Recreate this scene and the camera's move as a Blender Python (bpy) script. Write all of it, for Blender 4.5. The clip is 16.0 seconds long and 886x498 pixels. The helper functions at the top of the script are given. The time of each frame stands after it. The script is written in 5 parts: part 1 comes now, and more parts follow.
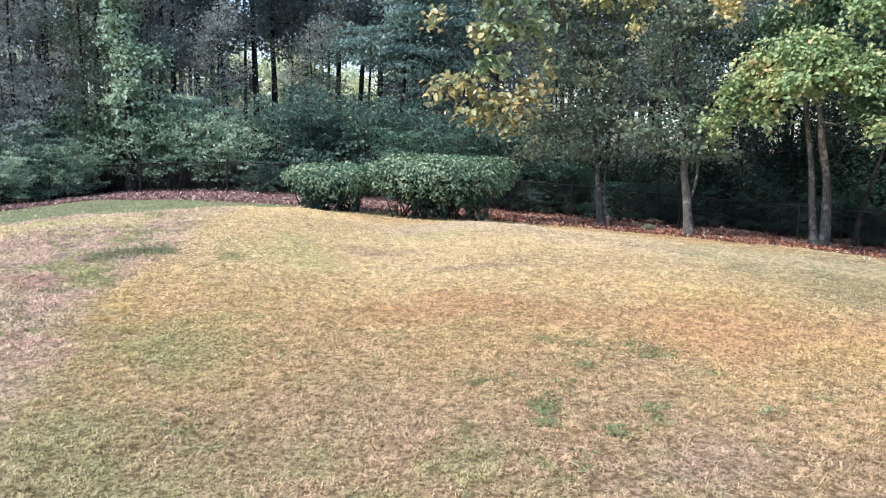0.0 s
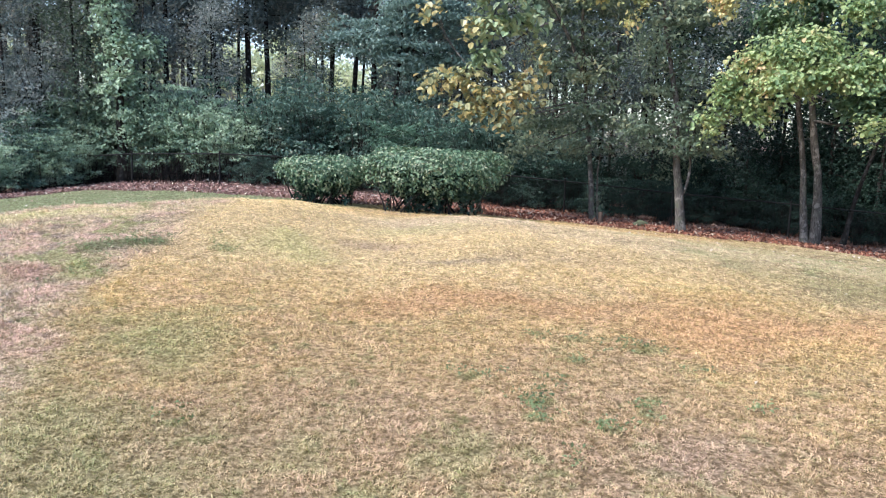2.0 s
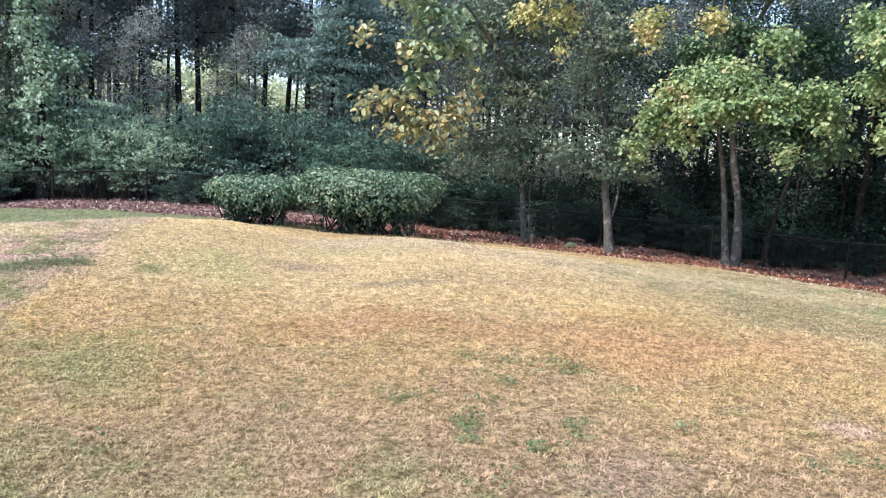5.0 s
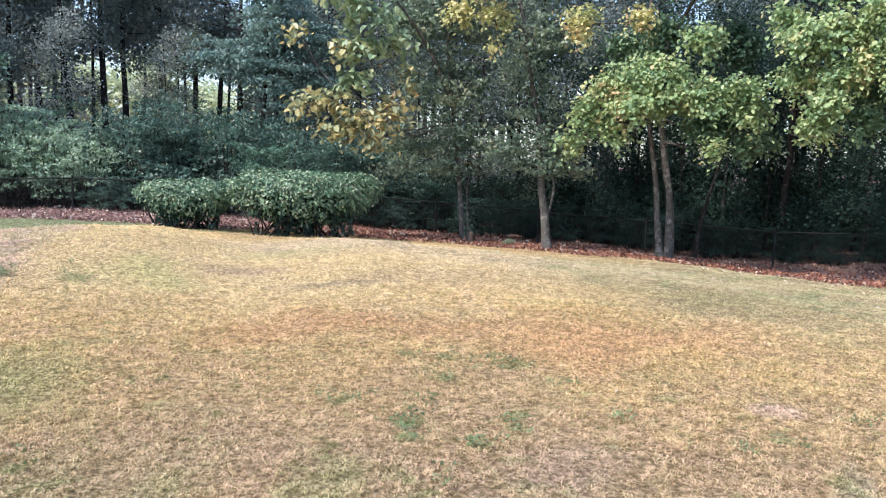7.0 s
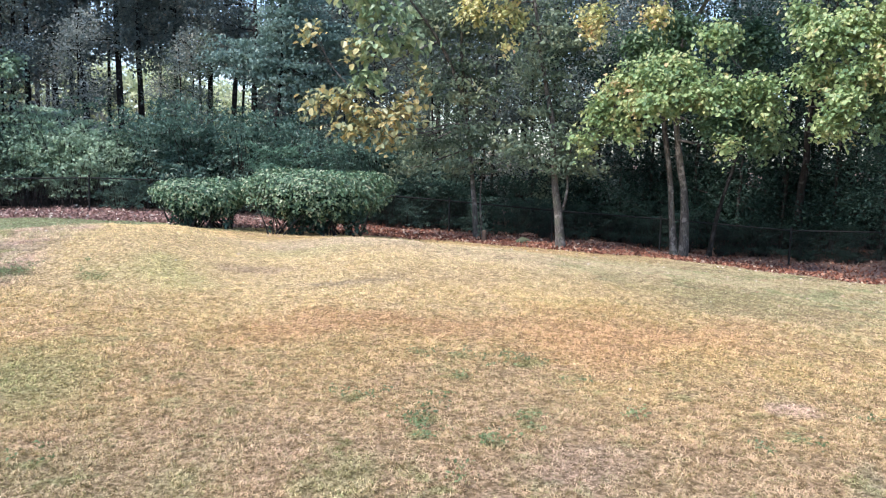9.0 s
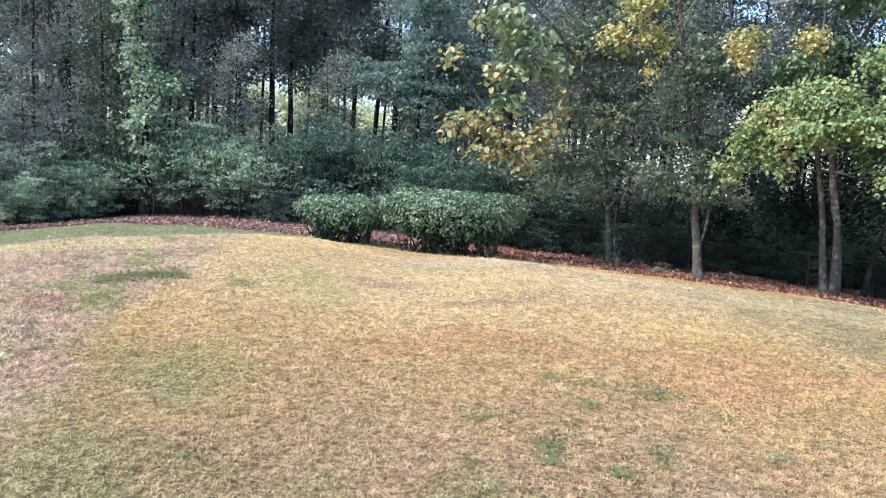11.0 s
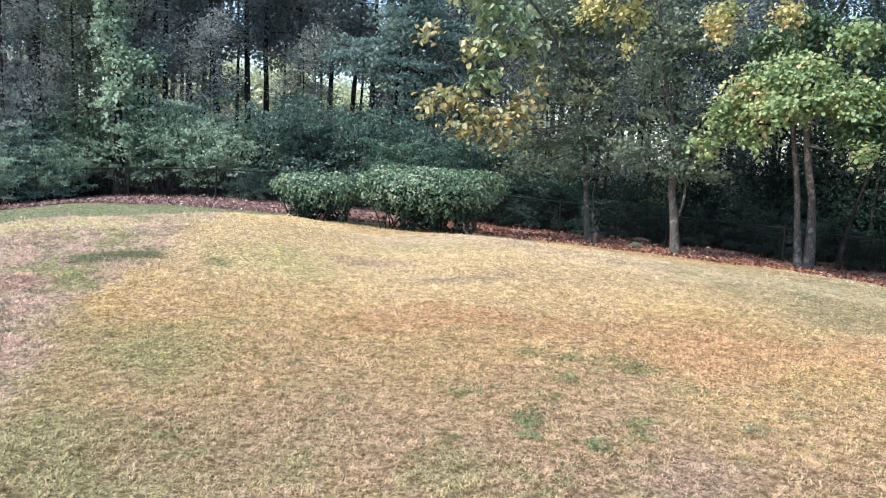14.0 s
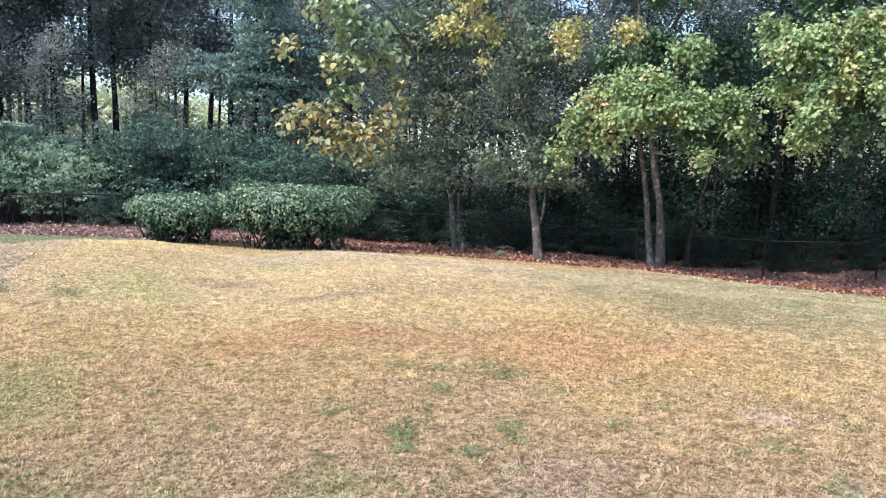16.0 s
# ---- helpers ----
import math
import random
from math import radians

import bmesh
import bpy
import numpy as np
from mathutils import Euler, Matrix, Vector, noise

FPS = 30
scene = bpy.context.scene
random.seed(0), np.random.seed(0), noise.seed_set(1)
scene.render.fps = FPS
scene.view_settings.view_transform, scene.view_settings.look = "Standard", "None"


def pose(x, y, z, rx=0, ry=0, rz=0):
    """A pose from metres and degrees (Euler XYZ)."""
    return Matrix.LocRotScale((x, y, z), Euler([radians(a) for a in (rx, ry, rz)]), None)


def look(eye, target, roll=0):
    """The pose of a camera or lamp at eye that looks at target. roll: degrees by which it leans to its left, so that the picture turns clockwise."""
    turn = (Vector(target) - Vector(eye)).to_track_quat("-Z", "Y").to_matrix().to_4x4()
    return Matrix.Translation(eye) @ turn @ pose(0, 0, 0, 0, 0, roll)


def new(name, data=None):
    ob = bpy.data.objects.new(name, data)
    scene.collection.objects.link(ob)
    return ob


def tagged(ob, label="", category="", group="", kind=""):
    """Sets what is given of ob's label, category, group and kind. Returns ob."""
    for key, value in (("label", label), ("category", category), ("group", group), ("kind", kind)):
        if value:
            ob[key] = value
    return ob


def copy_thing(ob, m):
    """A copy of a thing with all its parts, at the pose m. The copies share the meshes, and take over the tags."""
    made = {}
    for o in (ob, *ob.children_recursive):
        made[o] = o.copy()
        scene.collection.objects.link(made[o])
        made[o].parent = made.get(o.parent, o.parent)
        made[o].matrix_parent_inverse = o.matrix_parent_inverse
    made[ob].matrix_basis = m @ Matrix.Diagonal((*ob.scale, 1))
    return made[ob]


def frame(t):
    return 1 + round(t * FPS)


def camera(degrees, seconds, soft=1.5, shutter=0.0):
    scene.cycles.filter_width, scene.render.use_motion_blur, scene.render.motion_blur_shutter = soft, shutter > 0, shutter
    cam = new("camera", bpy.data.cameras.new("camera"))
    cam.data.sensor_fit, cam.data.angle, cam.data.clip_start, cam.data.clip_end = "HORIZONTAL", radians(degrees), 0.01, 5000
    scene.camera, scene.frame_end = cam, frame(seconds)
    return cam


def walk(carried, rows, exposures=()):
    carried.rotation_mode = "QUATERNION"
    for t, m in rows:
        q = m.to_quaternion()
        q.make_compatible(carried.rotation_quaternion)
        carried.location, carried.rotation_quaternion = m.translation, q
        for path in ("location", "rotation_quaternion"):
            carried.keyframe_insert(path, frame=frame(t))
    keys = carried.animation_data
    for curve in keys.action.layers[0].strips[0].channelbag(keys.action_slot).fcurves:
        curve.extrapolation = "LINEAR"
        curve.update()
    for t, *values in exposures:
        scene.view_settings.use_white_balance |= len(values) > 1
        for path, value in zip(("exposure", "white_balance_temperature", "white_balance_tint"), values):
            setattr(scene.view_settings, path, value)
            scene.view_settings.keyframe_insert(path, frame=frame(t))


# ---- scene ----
# camera and its walk
cam = camera(60.07, 16.0, soft=1.15)
PATH = [  # seconds, x, y, z, yaw, pitch, roll
    (0.0, -0.0, 0.0, 2.0, -0.0, -8.0, -1.2),
    (0.5, -0.021, -0.003, 2.001, 1.32, -8.07, -1.47),
    (1.0, -0.027, -0.007, 1.999, 1.67, -8.24, -1.78),
    (1.5, -0.022, -0.003, 2.0, 0.74, -8.39, -1.95),
    (2.0, -0.014, -0.003, 1.999, -0.52, -8.42, -1.89),
    (2.5, -0.011, -0.007, 1.999, -1.43, -8.42, -1.86),
    (3.0, -0.011, -0.005, 1.997, -1.49, -8.24, -1.94),
    (3.5, -0.02, -0.012, 2.006, -1.4, -8.22, -2.21),
    (4.0, -0.023, -0.01, 2.011, -2.27, -7.45, -2.64),
    (4.5, -0.013, -0.014, 2.015, -3.51, -7.0, -2.83),
    (5.0, 0.0, -0.02, 2.011, -5.39, -6.66, -2.75),
    (5.2, 0.002, -0.021, 2.004, -6.15, -6.52, -2.61),
    (7.3, 0.055, 0.013, 1.987, -10.12, -6.55, -1.53),
    (7.5, 0.056, 0.008, 1.991, -10.04, -6.66, -1.4),
    (8.0, 0.056, 0.012, 1.986, -9.85, -6.86, -1.33),
    (8.2, 0.061, 0.015, 1.982, -9.71, -6.92, -1.33),
    (10.3, 0.012, -0.027, 1.984, -3.91, -5.53, -2.31),
    (10.5, 0.003, -0.029, 1.988, -2.41, -5.42, -2.55),
    (11.0, -0.018, -0.037, 1.991, 0.85, -5.37, -3.25),
    (11.5, -0.031, -0.038, 1.99, 4.03, -5.52, -3.88),
    (12.0, -0.035, -0.035, 1.987, 5.89, -5.9, -4.23),
    (12.5, -0.035, -0.037, 1.985, 6.28, -6.34, -4.18),
    (13.0, -0.028, -0.037, 1.983, 4.88, -6.7, -3.89),
    (13.5, -0.017, -0.02, 1.979, 1.97, -7.01, -3.5),
    (14.0, 0.003, -0.01, 1.977, -0.72, -6.96, -2.87),
    (14.5, 0.01, -0.013, 1.979, -3.73, -6.77, -2.39),
    (15.0, 0.019, -0.016, 1.976, -6.04, -6.62, -1.88),
    (15.5, 0.026, -0.01, 1.977, -8.18, -6.26, -1.41),
    (16.0, 0.033, -0.014, 1.978, -10.66, -5.54, -1.15),
]
walk(cam, [(t, pose(x, y, z, 90 + pitch, roll, yaw)) for t, x, y, z, yaw, pitch, roll in PATH],
     exposures=[(0.0, 1.16, 6180, 13), (16.0, 1.16, 6180, 13)])

# world and sun: bright sky with rain about, soft sun from behind and to the left
SUN_EL, SUN_AZ = radians(50), radians(243)      # azimuth clockwise from +y
world = bpy.data.worlds.new("sky")
scene.world = world
world.use_nodes = True
wn = world.node_tree
sky = wn.nodes.new("ShaderNodeTexSky")
sky.sky_type, sky.sun_disc = "NISHITA", False
sky.sun_elevation, sky.sun_rotation = SUN_EL, SUN_AZ
sky.dust_density, sky.air_density, sky.ozone_density = 1.5, 1.0, 1.5
bg = wn.nodes["Background"]
wn.links.new(sky.outputs[0], bg.inputs["Color"])
bg.inputs["Strength"].default_value = 0.15
sun = new("sun", bpy.data.lights.new("sun", "SUN"))
sun.data.energy, sun.data.angle, sun.data.color = 2.35, radians(8), (1.0, 0.94, 0.86)
toward = Vector((math.sin(SUN_AZ) * math.cos(SUN_EL), math.cos(SUN_AZ) * math.cos(SUN_EL), math.sin(SUN_EL)))
sun.matrix_world = look((toward * 60)[:], (0, 0, 0))


# ---- materials ----
class Mat:
    """A node material with small shorthands."""

    def __init__(self, name):
        self.m = bpy.data.materials.new(name)
        self.m.use_nodes = True
        self.t = self.m.node_tree
        self.p = self.t.nodes["Principled BSDF"]
        self.out = self.t.nodes["Material Output"]

    def n(self, kind, **sets):
        node = self.t.nodes.new("ShaderNode" + kind)
        for k, v in sets.items():
            setattr(node, k, v)
        return node

    def put(self, sock, value):
        if isinstance(value, bpy.types.NodeSocket):
            self.t.links.new(value, sock)
        else:
            sock.default_value = (*value, 1.0) if isinstance(value, tuple) and len(value) == 3 and sock.type == "RGBA" else value

    def pos(self):
        return self.n("NewGeometry").outputs["Position"]

    def island(self):
        return self.n("NewGeometry").outputs["Random Per Island"]

    def noise(self, vec, scale, detail=3.0, rough=0.55):
        node = self.n("TexNoise")
        self.put(node.inputs["Vector"], vec)
        node.inputs["Scale"].default_value, node.inputs["Detail"].default_value = scale, detail
        node.inputs["Roughness"].default_value = rough
        return node.outputs["Fac"]

    def ramp(self, fac, stops):
        node = self.n("ValToRGB")
        self.put(node.inputs["Fac"], fac)
        el = node.color_ramp.elements
        while len(el) < len(stops):
            el.new(0.5)
        for e, (p, c) in zip(el, stops):
            e.position, e.color = p, (*c, 1.0)
        return node.outputs["Color"]

    def span(self, v, a, b, lo=0.0, hi=1.0):
        node = self.n("MapRange", interpolation_type="SMOOTHSTEP")
        self.put(node.inputs["Value"], v)
        for k, q in zip(("From Min", "From Max", "To Min", "To Max"), (a, b, lo, hi)):
            node.inputs[k].default_value = q
        return node.outputs["Result"]

    def mix(self, fac, a, b, how="MIX"):
        node = self.n("MixRGB", blend_type=how)
        self.put(node.inputs["Fac"], fac), self.put(node.inputs["Color1"], a), self.put(node.inputs["Color2"], b)
        return node.outputs["Color"]

    def math(self, op, a, b=0.0):
        node = self.n("Math", operation=op)
        self.put(node.inputs[0], a), self.put(node.inputs[1], b)
        return node.outputs[0]

    def bump(self, h, strength, dist):
        node = self.n("Bump")
        node.inputs["Strength"].default_value, node.inputs["Distance"].default_value = strength, dist
        self.put(node.inputs["Height"], h)
        self.put(self.p.inputs["Normal"], node.outputs["Normal"])

    def blob(self, vec, cx, cy, rx, ry, edge=0.35, turn=0.0):
        """1 inside an ellipse on the ground, fading out at its ragged rim."""
        node = self.n("Mapping", vector_type="TEXTURE")
        self.put(node.inputs["Vector"], vec)
        node.inputs["Location"].default_value = (cx, cy, 0)
        node.inputs["Rotation"].default_value = (0, 0, radians(turn))
        node.inputs["Scale"].default_value = (rx, ry, 1e4)
        ln = self.n("VectorMath", operation="LENGTH")
        self.put(ln.inputs[0], node.outputs[0])
        return self.span(ln.outputs["Value"], 1 + edge, 1 - edge)

    def set(self, color=None, rough=None, spec=None, metal=None):
        for k, v in (("Base Color", color), ("Roughness", rough), ("Specular IOR Level", spec), ("Metallic", metal)):
            if v is not None:
                self.put(self.p.inputs[k], v)
        return self.m


STRAW, GOLD, ORANGE = (0.64, 0.47, 0.285), (0.69, 0.495, 0.255), (0.63, 0.405, 0.25)
GREEN, WEED = (0.40, 0.395, 0.22), (0.22, 0.28, 0.13)


def soft_p(k, p, q):
    """Places on the ground, slightly stirred."""
    return k.mix(0.25, p, q)


def lawn_colour(k):
    """Colour of the turf by place: straw on the mound, bare pinkish ground to the west, green patches."""
    p = k.pos()
    wob = k.n("TexNoise")
    k.put(wob.inputs["Vector"], p)
    wob.inputs["Scale"].default_value, wob.inputs["Detail"].default_value = 0.9, 4.0
    off = k.n("VectorMath", operation="MULTIPLY_ADD")
    k.put(off.inputs[0], wob.outputs["Color"])
    off.inputs[1].default_value = (2.6, 2.6, 0)
    off.inputs[2].default_value = (-1.3, -1.3, 0)
    add = k.n("VectorMath", operation="ADD")
    k.put(add.inputs[0], p), k.put(add.inputs[1], off.outputs[0])
    q = add.outputs[0]
    big, mid = k.noise(p, 0.45, 4), k.noise(p, 1.8, 4, 0.65)
    c = k.mix(k.span(big, 0.35, 0.65), STRAW, GOLD)
    c = k.mix(k.span(mid, 0.52, 0.72, 0, 0.26), c, (0.44, 0.32, 0.20))
    fine = k.noise(p, 8.5, 4, 0.7)
    c = k.mix(k.span(fine, 0.54, 0.68, 0, 0.68), c, (0.365, 0.37, 0.20))
    c = k.mix(k.span(fine, 0.46, 0.32, 0, 0.55), c, (0.64, 0.44, 0.34))
    def lay(c, mask, col, amount):
        return k.mix(k.math("MULTIPLY", mask, amount), c, col)
    hue = k.noise(q, 1.7, 5, 0.68)
    c = k.mix(k.span(hue, 0.54, 0.65, 0, 0.45), c, (0.50, 0.455, 0.265))
    c = k.mix(k.span(hue, 0.47, 0.36, 0, 0.55), c, (0.70, 0.485, 0.355))
    # bright top of the mound: sunlight on the crest put into the colour
    c = lay(c, k.blob(q, -1.9, 12.2, 7.0, 3.3, 0.6), (0.86, 0.69, 0.45), 0.8)
    # near foreground turns duller and greener
    c = lay(c, k.blob(q, 0.2, 3.2, 6.0, 3.1, 0.6), (0.485, 0.36, 0.27), 0.7)
    c = lay(c, k.math("MULTIPLY", k.blob(q, 0.2, 3.2, 6.0, 4.2, 0.6), k.span(k.noise(p, 3.4, 4, 0.65), 0.56, 0.66)), (0.33, 0.35, 0.18), 0.6)
    c = lay(c, k.math("MULTIPLY", k.blob(q, -2.7, 5.9, 0.95, 1.5, 0.6), k.span(mid, 0.35, 0.6)), GREEN, 0.4)
    c = lay(c, k.blob(q, -2.6, 4.2, 1.4, 0.9, 0.6), GREEN, 0.55)
    c = lay(c, k.math("MULTIPLY", k.blob(q, -0.3, 4.1, 1.8, 0.6, 0.7), k.span(mid, 0.42, 0.6)), GREEN, 0.6)
    c = lay(c, k.blob(q, 0.4, 8.2, 1.5, 0.55, 0.6), ORANGE, 0.8)
    c = lay(c, k.blob(q, 3.3, 7.7, 1.5, 0.8, 0.6), ORANGE, 0.85)
    c = lay(c, k.math("MULTIPLY", k.blob(q, 0.9, 10.3, 1.3, 0.35, 0.8), k.span(fine, 0.4, 0.6)), (0.42, 0.31, 0.22), 0.6)
    c = lay(c, k.blob(q, -2.0, 10.4, 0.7, 0.9, 0.7), (0.66, 0.63, 0.33), 0.6)
    c = lay(c, k.blob(soft_p(k, p, q), 3.79, 5.38, 0.2, 0.16, 0.6), (0.68, 0.50, 0.44), 0.75)
    c = lay(c, k.blob(soft_p(k, p, q), 1.75, 4.55, 0.4, 0.3, 0.7), (0.50, 0.37, 0.31), 0.6)
    c = lay(c, k.blob(q, 3.4, 4.1, 0.5, 0.25, 0.7), (0.33, 0.31, 0.22), 0.6)
    # west side: thin turf over pinkish clay, in clumps of olive, straw and bare ground
    soft = k.mix(0.45, p, q)
    sep = k.n("SeparateXYZ")
    k.put(sep.inputs[0], soft)
    rim = k.math("ADD", sep.outputs["X"], k.math("MULTIPLY", k.math("MAXIMUM", k.math("SUBTRACT", 8.0, sep.outputs["Y"]), 0.0), -0.22))
    west = k.math("MULTIPLY", k.span(rim, -3.3, -4.1), k.span(sep.outputs["Y"], 4.1, 5.2))
    # clay colours here are raised paler to include rain haze
    c = lay(c, west, (0.70, 0.57, 0.45), 0.95)
    c = lay(c, k.math("MULTIPLY", west, k.span(k.noise(p, 6.5, 4, 0.65), 0.50, 0.62)), (0.36, 0.29, 0.22), 0.8)
    c = lay(c, k.math("MULTIPLY", west, k.span(k.noise(p, 2.3, 4, 0.6), 0.46, 0.58)), (0.75, 0.54, 0.485), 0.9)
    c = lay(c, k.math("MULTIPLY", west, k.span(k.noise(p, 3.1, 4, 0.6), 0.53, 0.61)), (0.43, 0.35, 0.315), 0.85)
    c = lay(c, k.math("MULTIPLY", west, k.span(k.noise(q, 1.5, 4, 0.6), 0.54, 0.62)), (0.44, 0.44, 0.25), 0.85)
    c = lay(c, k.blob(q, -7.0, 11.9, 2.6, 0.7, 0.6, 8), (0.78, 0.70, 0.45), 0.7)
    c = lay(c, k.blob(soft, -4.3, 5.6, 0.38, 0.75, 0.35, 30), (0.60, 0.45, 0.50), 0.92)
    c = lay(c, k.blob(soft, -4.1, 6.5, 0.17, 0.1, 0.5), (0.80, 0.72, 0.72), 0.8)
    c = lay(c, k.blob(soft, -3.52, 6.1, 0.28, 0.35, 0.6), (0.62, 0.43, 0.36), 0.5)
    c = lay(c, k.blob(soft, -4.6, 8.6, 0.3, 0.35, 0.6), (0.56, 0.38, 0.33), 0.7)
    c = lay(c, k.blob(soft, -4.0, 9.85, 0.45, 0.28, 0.45, 35), (0.22, 0.23, 0.14), 0.88)
    c = lay(c, k.blob(soft, -4.1, 8.7, 0.32, 0.6, 0.5), (0.44, 0.44, 0.22), 0.5)
    c = lay(c, k.blob(soft, -4.78, 7.5, 0.3, 0.22, 0.5), (0.42, 0.44, 0.2), 0.7)
    c = lay(c, k.blob(soft, -2.3, 6.6, 0.55, 0.75, 0.6), (0.40, 0.41, 0.22), 0.45)
    # worn strips and a pale, thin crest
    c = lay(c, k.blob(soft, 0.35, 10.25, 0.55, 0.12, 0.6, -10), (0.44, 0.36, 0.28), 0.6)
    c = lay(c, k.blob(soft, -0.7, 11.2, 0.6, 0.3, 0.6), (0.50, 0.37, 0.30), 0.6)
    c = lay(c, k.blob(soft, 0.3, 14.2, 1.6, 1.3, 0.5), (0.66, 0.55, 0.46), 0.6)
    thin = k.blob(q, 3.6, 13.4, 3.6, 1.9, 0.5, -12)
    c = lay(c, thin, (0.72, 0.58, 0.46), 0.55)
    c = lay(c, k.math("MULTIPLY", thin, k.span(k.noise(p, 2.1, 4, 0.65), 0.54, 0.64)), (0.43, 0.36, 0.27), 0.6)
    c = lay(c, k.blob(soft, -0.2, 12.8, 0.9, 0.5, 0.6, 10), (0.60, 0.56, 0.34), 0.5)
    # greener turf beyond the mound; tree shade is painted into the east patches
    east = k.blob(q, 10.5, 13.0, 6.5, 6.0, 0.35, 20)
    c = lay(c, east, (0.50, 0.435, 0.31), 0.8)
    c = lay(c, k.math("MULTIPLY", east, k.span(k.noise(q, 0.9, 4, 0.6), 0.48, 0.62)), (0.33, 0.35, 0.21), 0.8)
    c = lay(c, k.math("MULTIPLY", east, k.span(k.noise(p, 2.6, 4, 0.6), 0.60, 0.70)), (0.55, 0.37, 0.27), 0.6)
    c = lay(c, k.blob(q, 5.6, 9.6, 1.3, 0.9, 0.5, -25), (0.36, 0.33, 0.2), 0.6)
    c = lay(c, k.blob(k.mix(0.5, p, q), -11.5, 19.6, 9.6, 3.6, 0.2, 4), (0.33, 0.39, 0.24), 0.9)
    # single weeds
    for x, y, r in ((-2.81, 10.05, 0.22), (0.79, 5.4, 0.13), (0.72, 5.1, 0.12), (2.02, 6.8, 0.17), (1.85, 6.7, 0.12), (0.98, 7.06, 0.1),
                    (1.24, 4.92, 0.09), (-1.68, 4.82, 0.09), (1.3, 6.95, 0.1), (1.55, 5.2, 0.1), (0.3, 5.9, 0.12), (1.27, 6.32, 0.12)):
        c = lay(c, k.blob(k.mix(0.12, p, q), x, y, r * 0.8, r * 0.8, 0.5), WEED, 0.5)
    return c


def litter_mask(k):
    """Where dead leaves cover the ground: the strip along the fence and all of the wood."""
    p = k.pos()
    sep = k.n("SeparateXYZ")
    k.put(sep.inputs[0], p)
    x, y = sep.outputs["X"], sep.outputs["Y"]
    edge = k.math("ADD", y, k.math("MULTIPLY", k.noise(p, 0.8, 4), 1.1))
    edge = k.math("ADD", edge, k.math("MULTIPLY", k.math("MAXIMUM", k.math("ADD", x, -4.0), 0.0), 0.37))
    edge = k.math("ADD", edge, k.math("MULTIPLY", k.math("MAXIMUM", k.math("SUBTRACT", -3.0, x), 0.0), -0.26))
    edge = k.math("ADD", edge, k.math("MULTIPLY", k.math("MAXIMUM", k.math("SUBTRACT", -10.3, x), 0.0), 1.7))
    edge = k.math("ADD", edge, k.math("MULTIPLY", k.math("MINIMUM", k.math("MAXIMUM", k.math("ADD", x, -9.3), 0.0), 6.0), 0.6))
    return k.span(edge, 21.6, 22.1)


k = Mat("turf")
soil = k.mix(k.span(k.noise(k.pos(), 22, 5, 0.7), 0.40, 0.66), (0.27, 0.25, 0.19), (0.86, 0.83, 0.75))
turf_c = k.mix(1.0, lawn_colour(k), soil, "MULTIPLY")
leafy = k.ramp(k.noise(k.pos(), 9, 5, 0.75), [(0.3, (0.10, 0.07, 0.06)), (0.5, (0.24, 0.155, 0.13)), (0.68, (0.36, 0.25, 0.215)), (0.8, (0.46, 0.36, 0.31))])
k.put(k.p.inputs["Base Color"], k.mix(litter_mask(k), turf_c, leafy))
k.bump(k.noise(k.pos(), 30, 6, 0.7), 0.9, 0.03)
TURF = k.set(rough=0.95, spec=0.1)

k = Mat("grass_blades")
tone = k.ramp(k.island(), [(0.0, (0.68, 0.68, 0.54)), (0.12, (0.68, 0.80, 0.54)), (0.25, (0.90, 0.96, 0.77)), (0.36, (1.0, 0.91, 0.85)), (0.6, (1.03, 1.01, 0.92)), (1.0, (1.12, 1.10, 0.99))])
tuft = k.ramp(k.math("ADD", k.math("MULTIPLY", k.noise(k.pos(), 8.0, 3, 0.55), 0.45), k.math("MULTIPLY", k.noise(k.pos(), 24.0, 4, 0.65), 0.55)), [(0.38, (0.31, 0.30, 0.22)), (0.455, (0.72, 0.70, 0.63)), (0.52, (1.04, 1.04, 1.03)), (0.62, (1.30, 1.30, 1.28))])
k.put(k.p.inputs["Base Color"], k.mix(1.0, k.mix(1.0, lawn_colour(k), tone, "MULTIPLY"), tuft, "MULTIPLY"))
GRASS = k.set(rough=0.7, spec=0.15)


def leaf_material(name, stops, patch=0.7, gloss=0.5, through_light=0.3, patch_size=0.7, shade=(0.55, 0.6, 0.6), wet=0.45):
    """Leaves: colour by leaf along the ramp, drifting from bough to bough; partly see-through to light."""
    k = Mat(name)
    drift = k.noise(k.pos(), patch_size, 3, 0.6)
    f = k.math("ADD", k.math("MULTIPLY", k.island(), 1 - patch), k.math("MULTIPLY", k.span(drift, 0.3, 0.7), patch))
    c = k.ramp(f, stops)
    c = k.mix(k.span(k.noise(k.pos(), 2.3, 2), 0.4, 0.7, 0, 0.7), c, k.mix(1.0, c, shade, "MULTIPLY"))
    k.set(color=c, rough=gloss * 0.8, spec=wet)
    tr = k.n("BsdfTranslucent")
    k.put(tr.inputs["Color"], c)
    mx = k.n("MixShader")
    mx.inputs[0].default_value = through_light
    k.t.links.new(k.p.outputs[0], mx.inputs[1]), k.t.links.new(tr.outputs[0], mx.inputs[2])
    k.t.links.new(mx.outputs[0], k.out.inputs["Surface"])
    return k.m


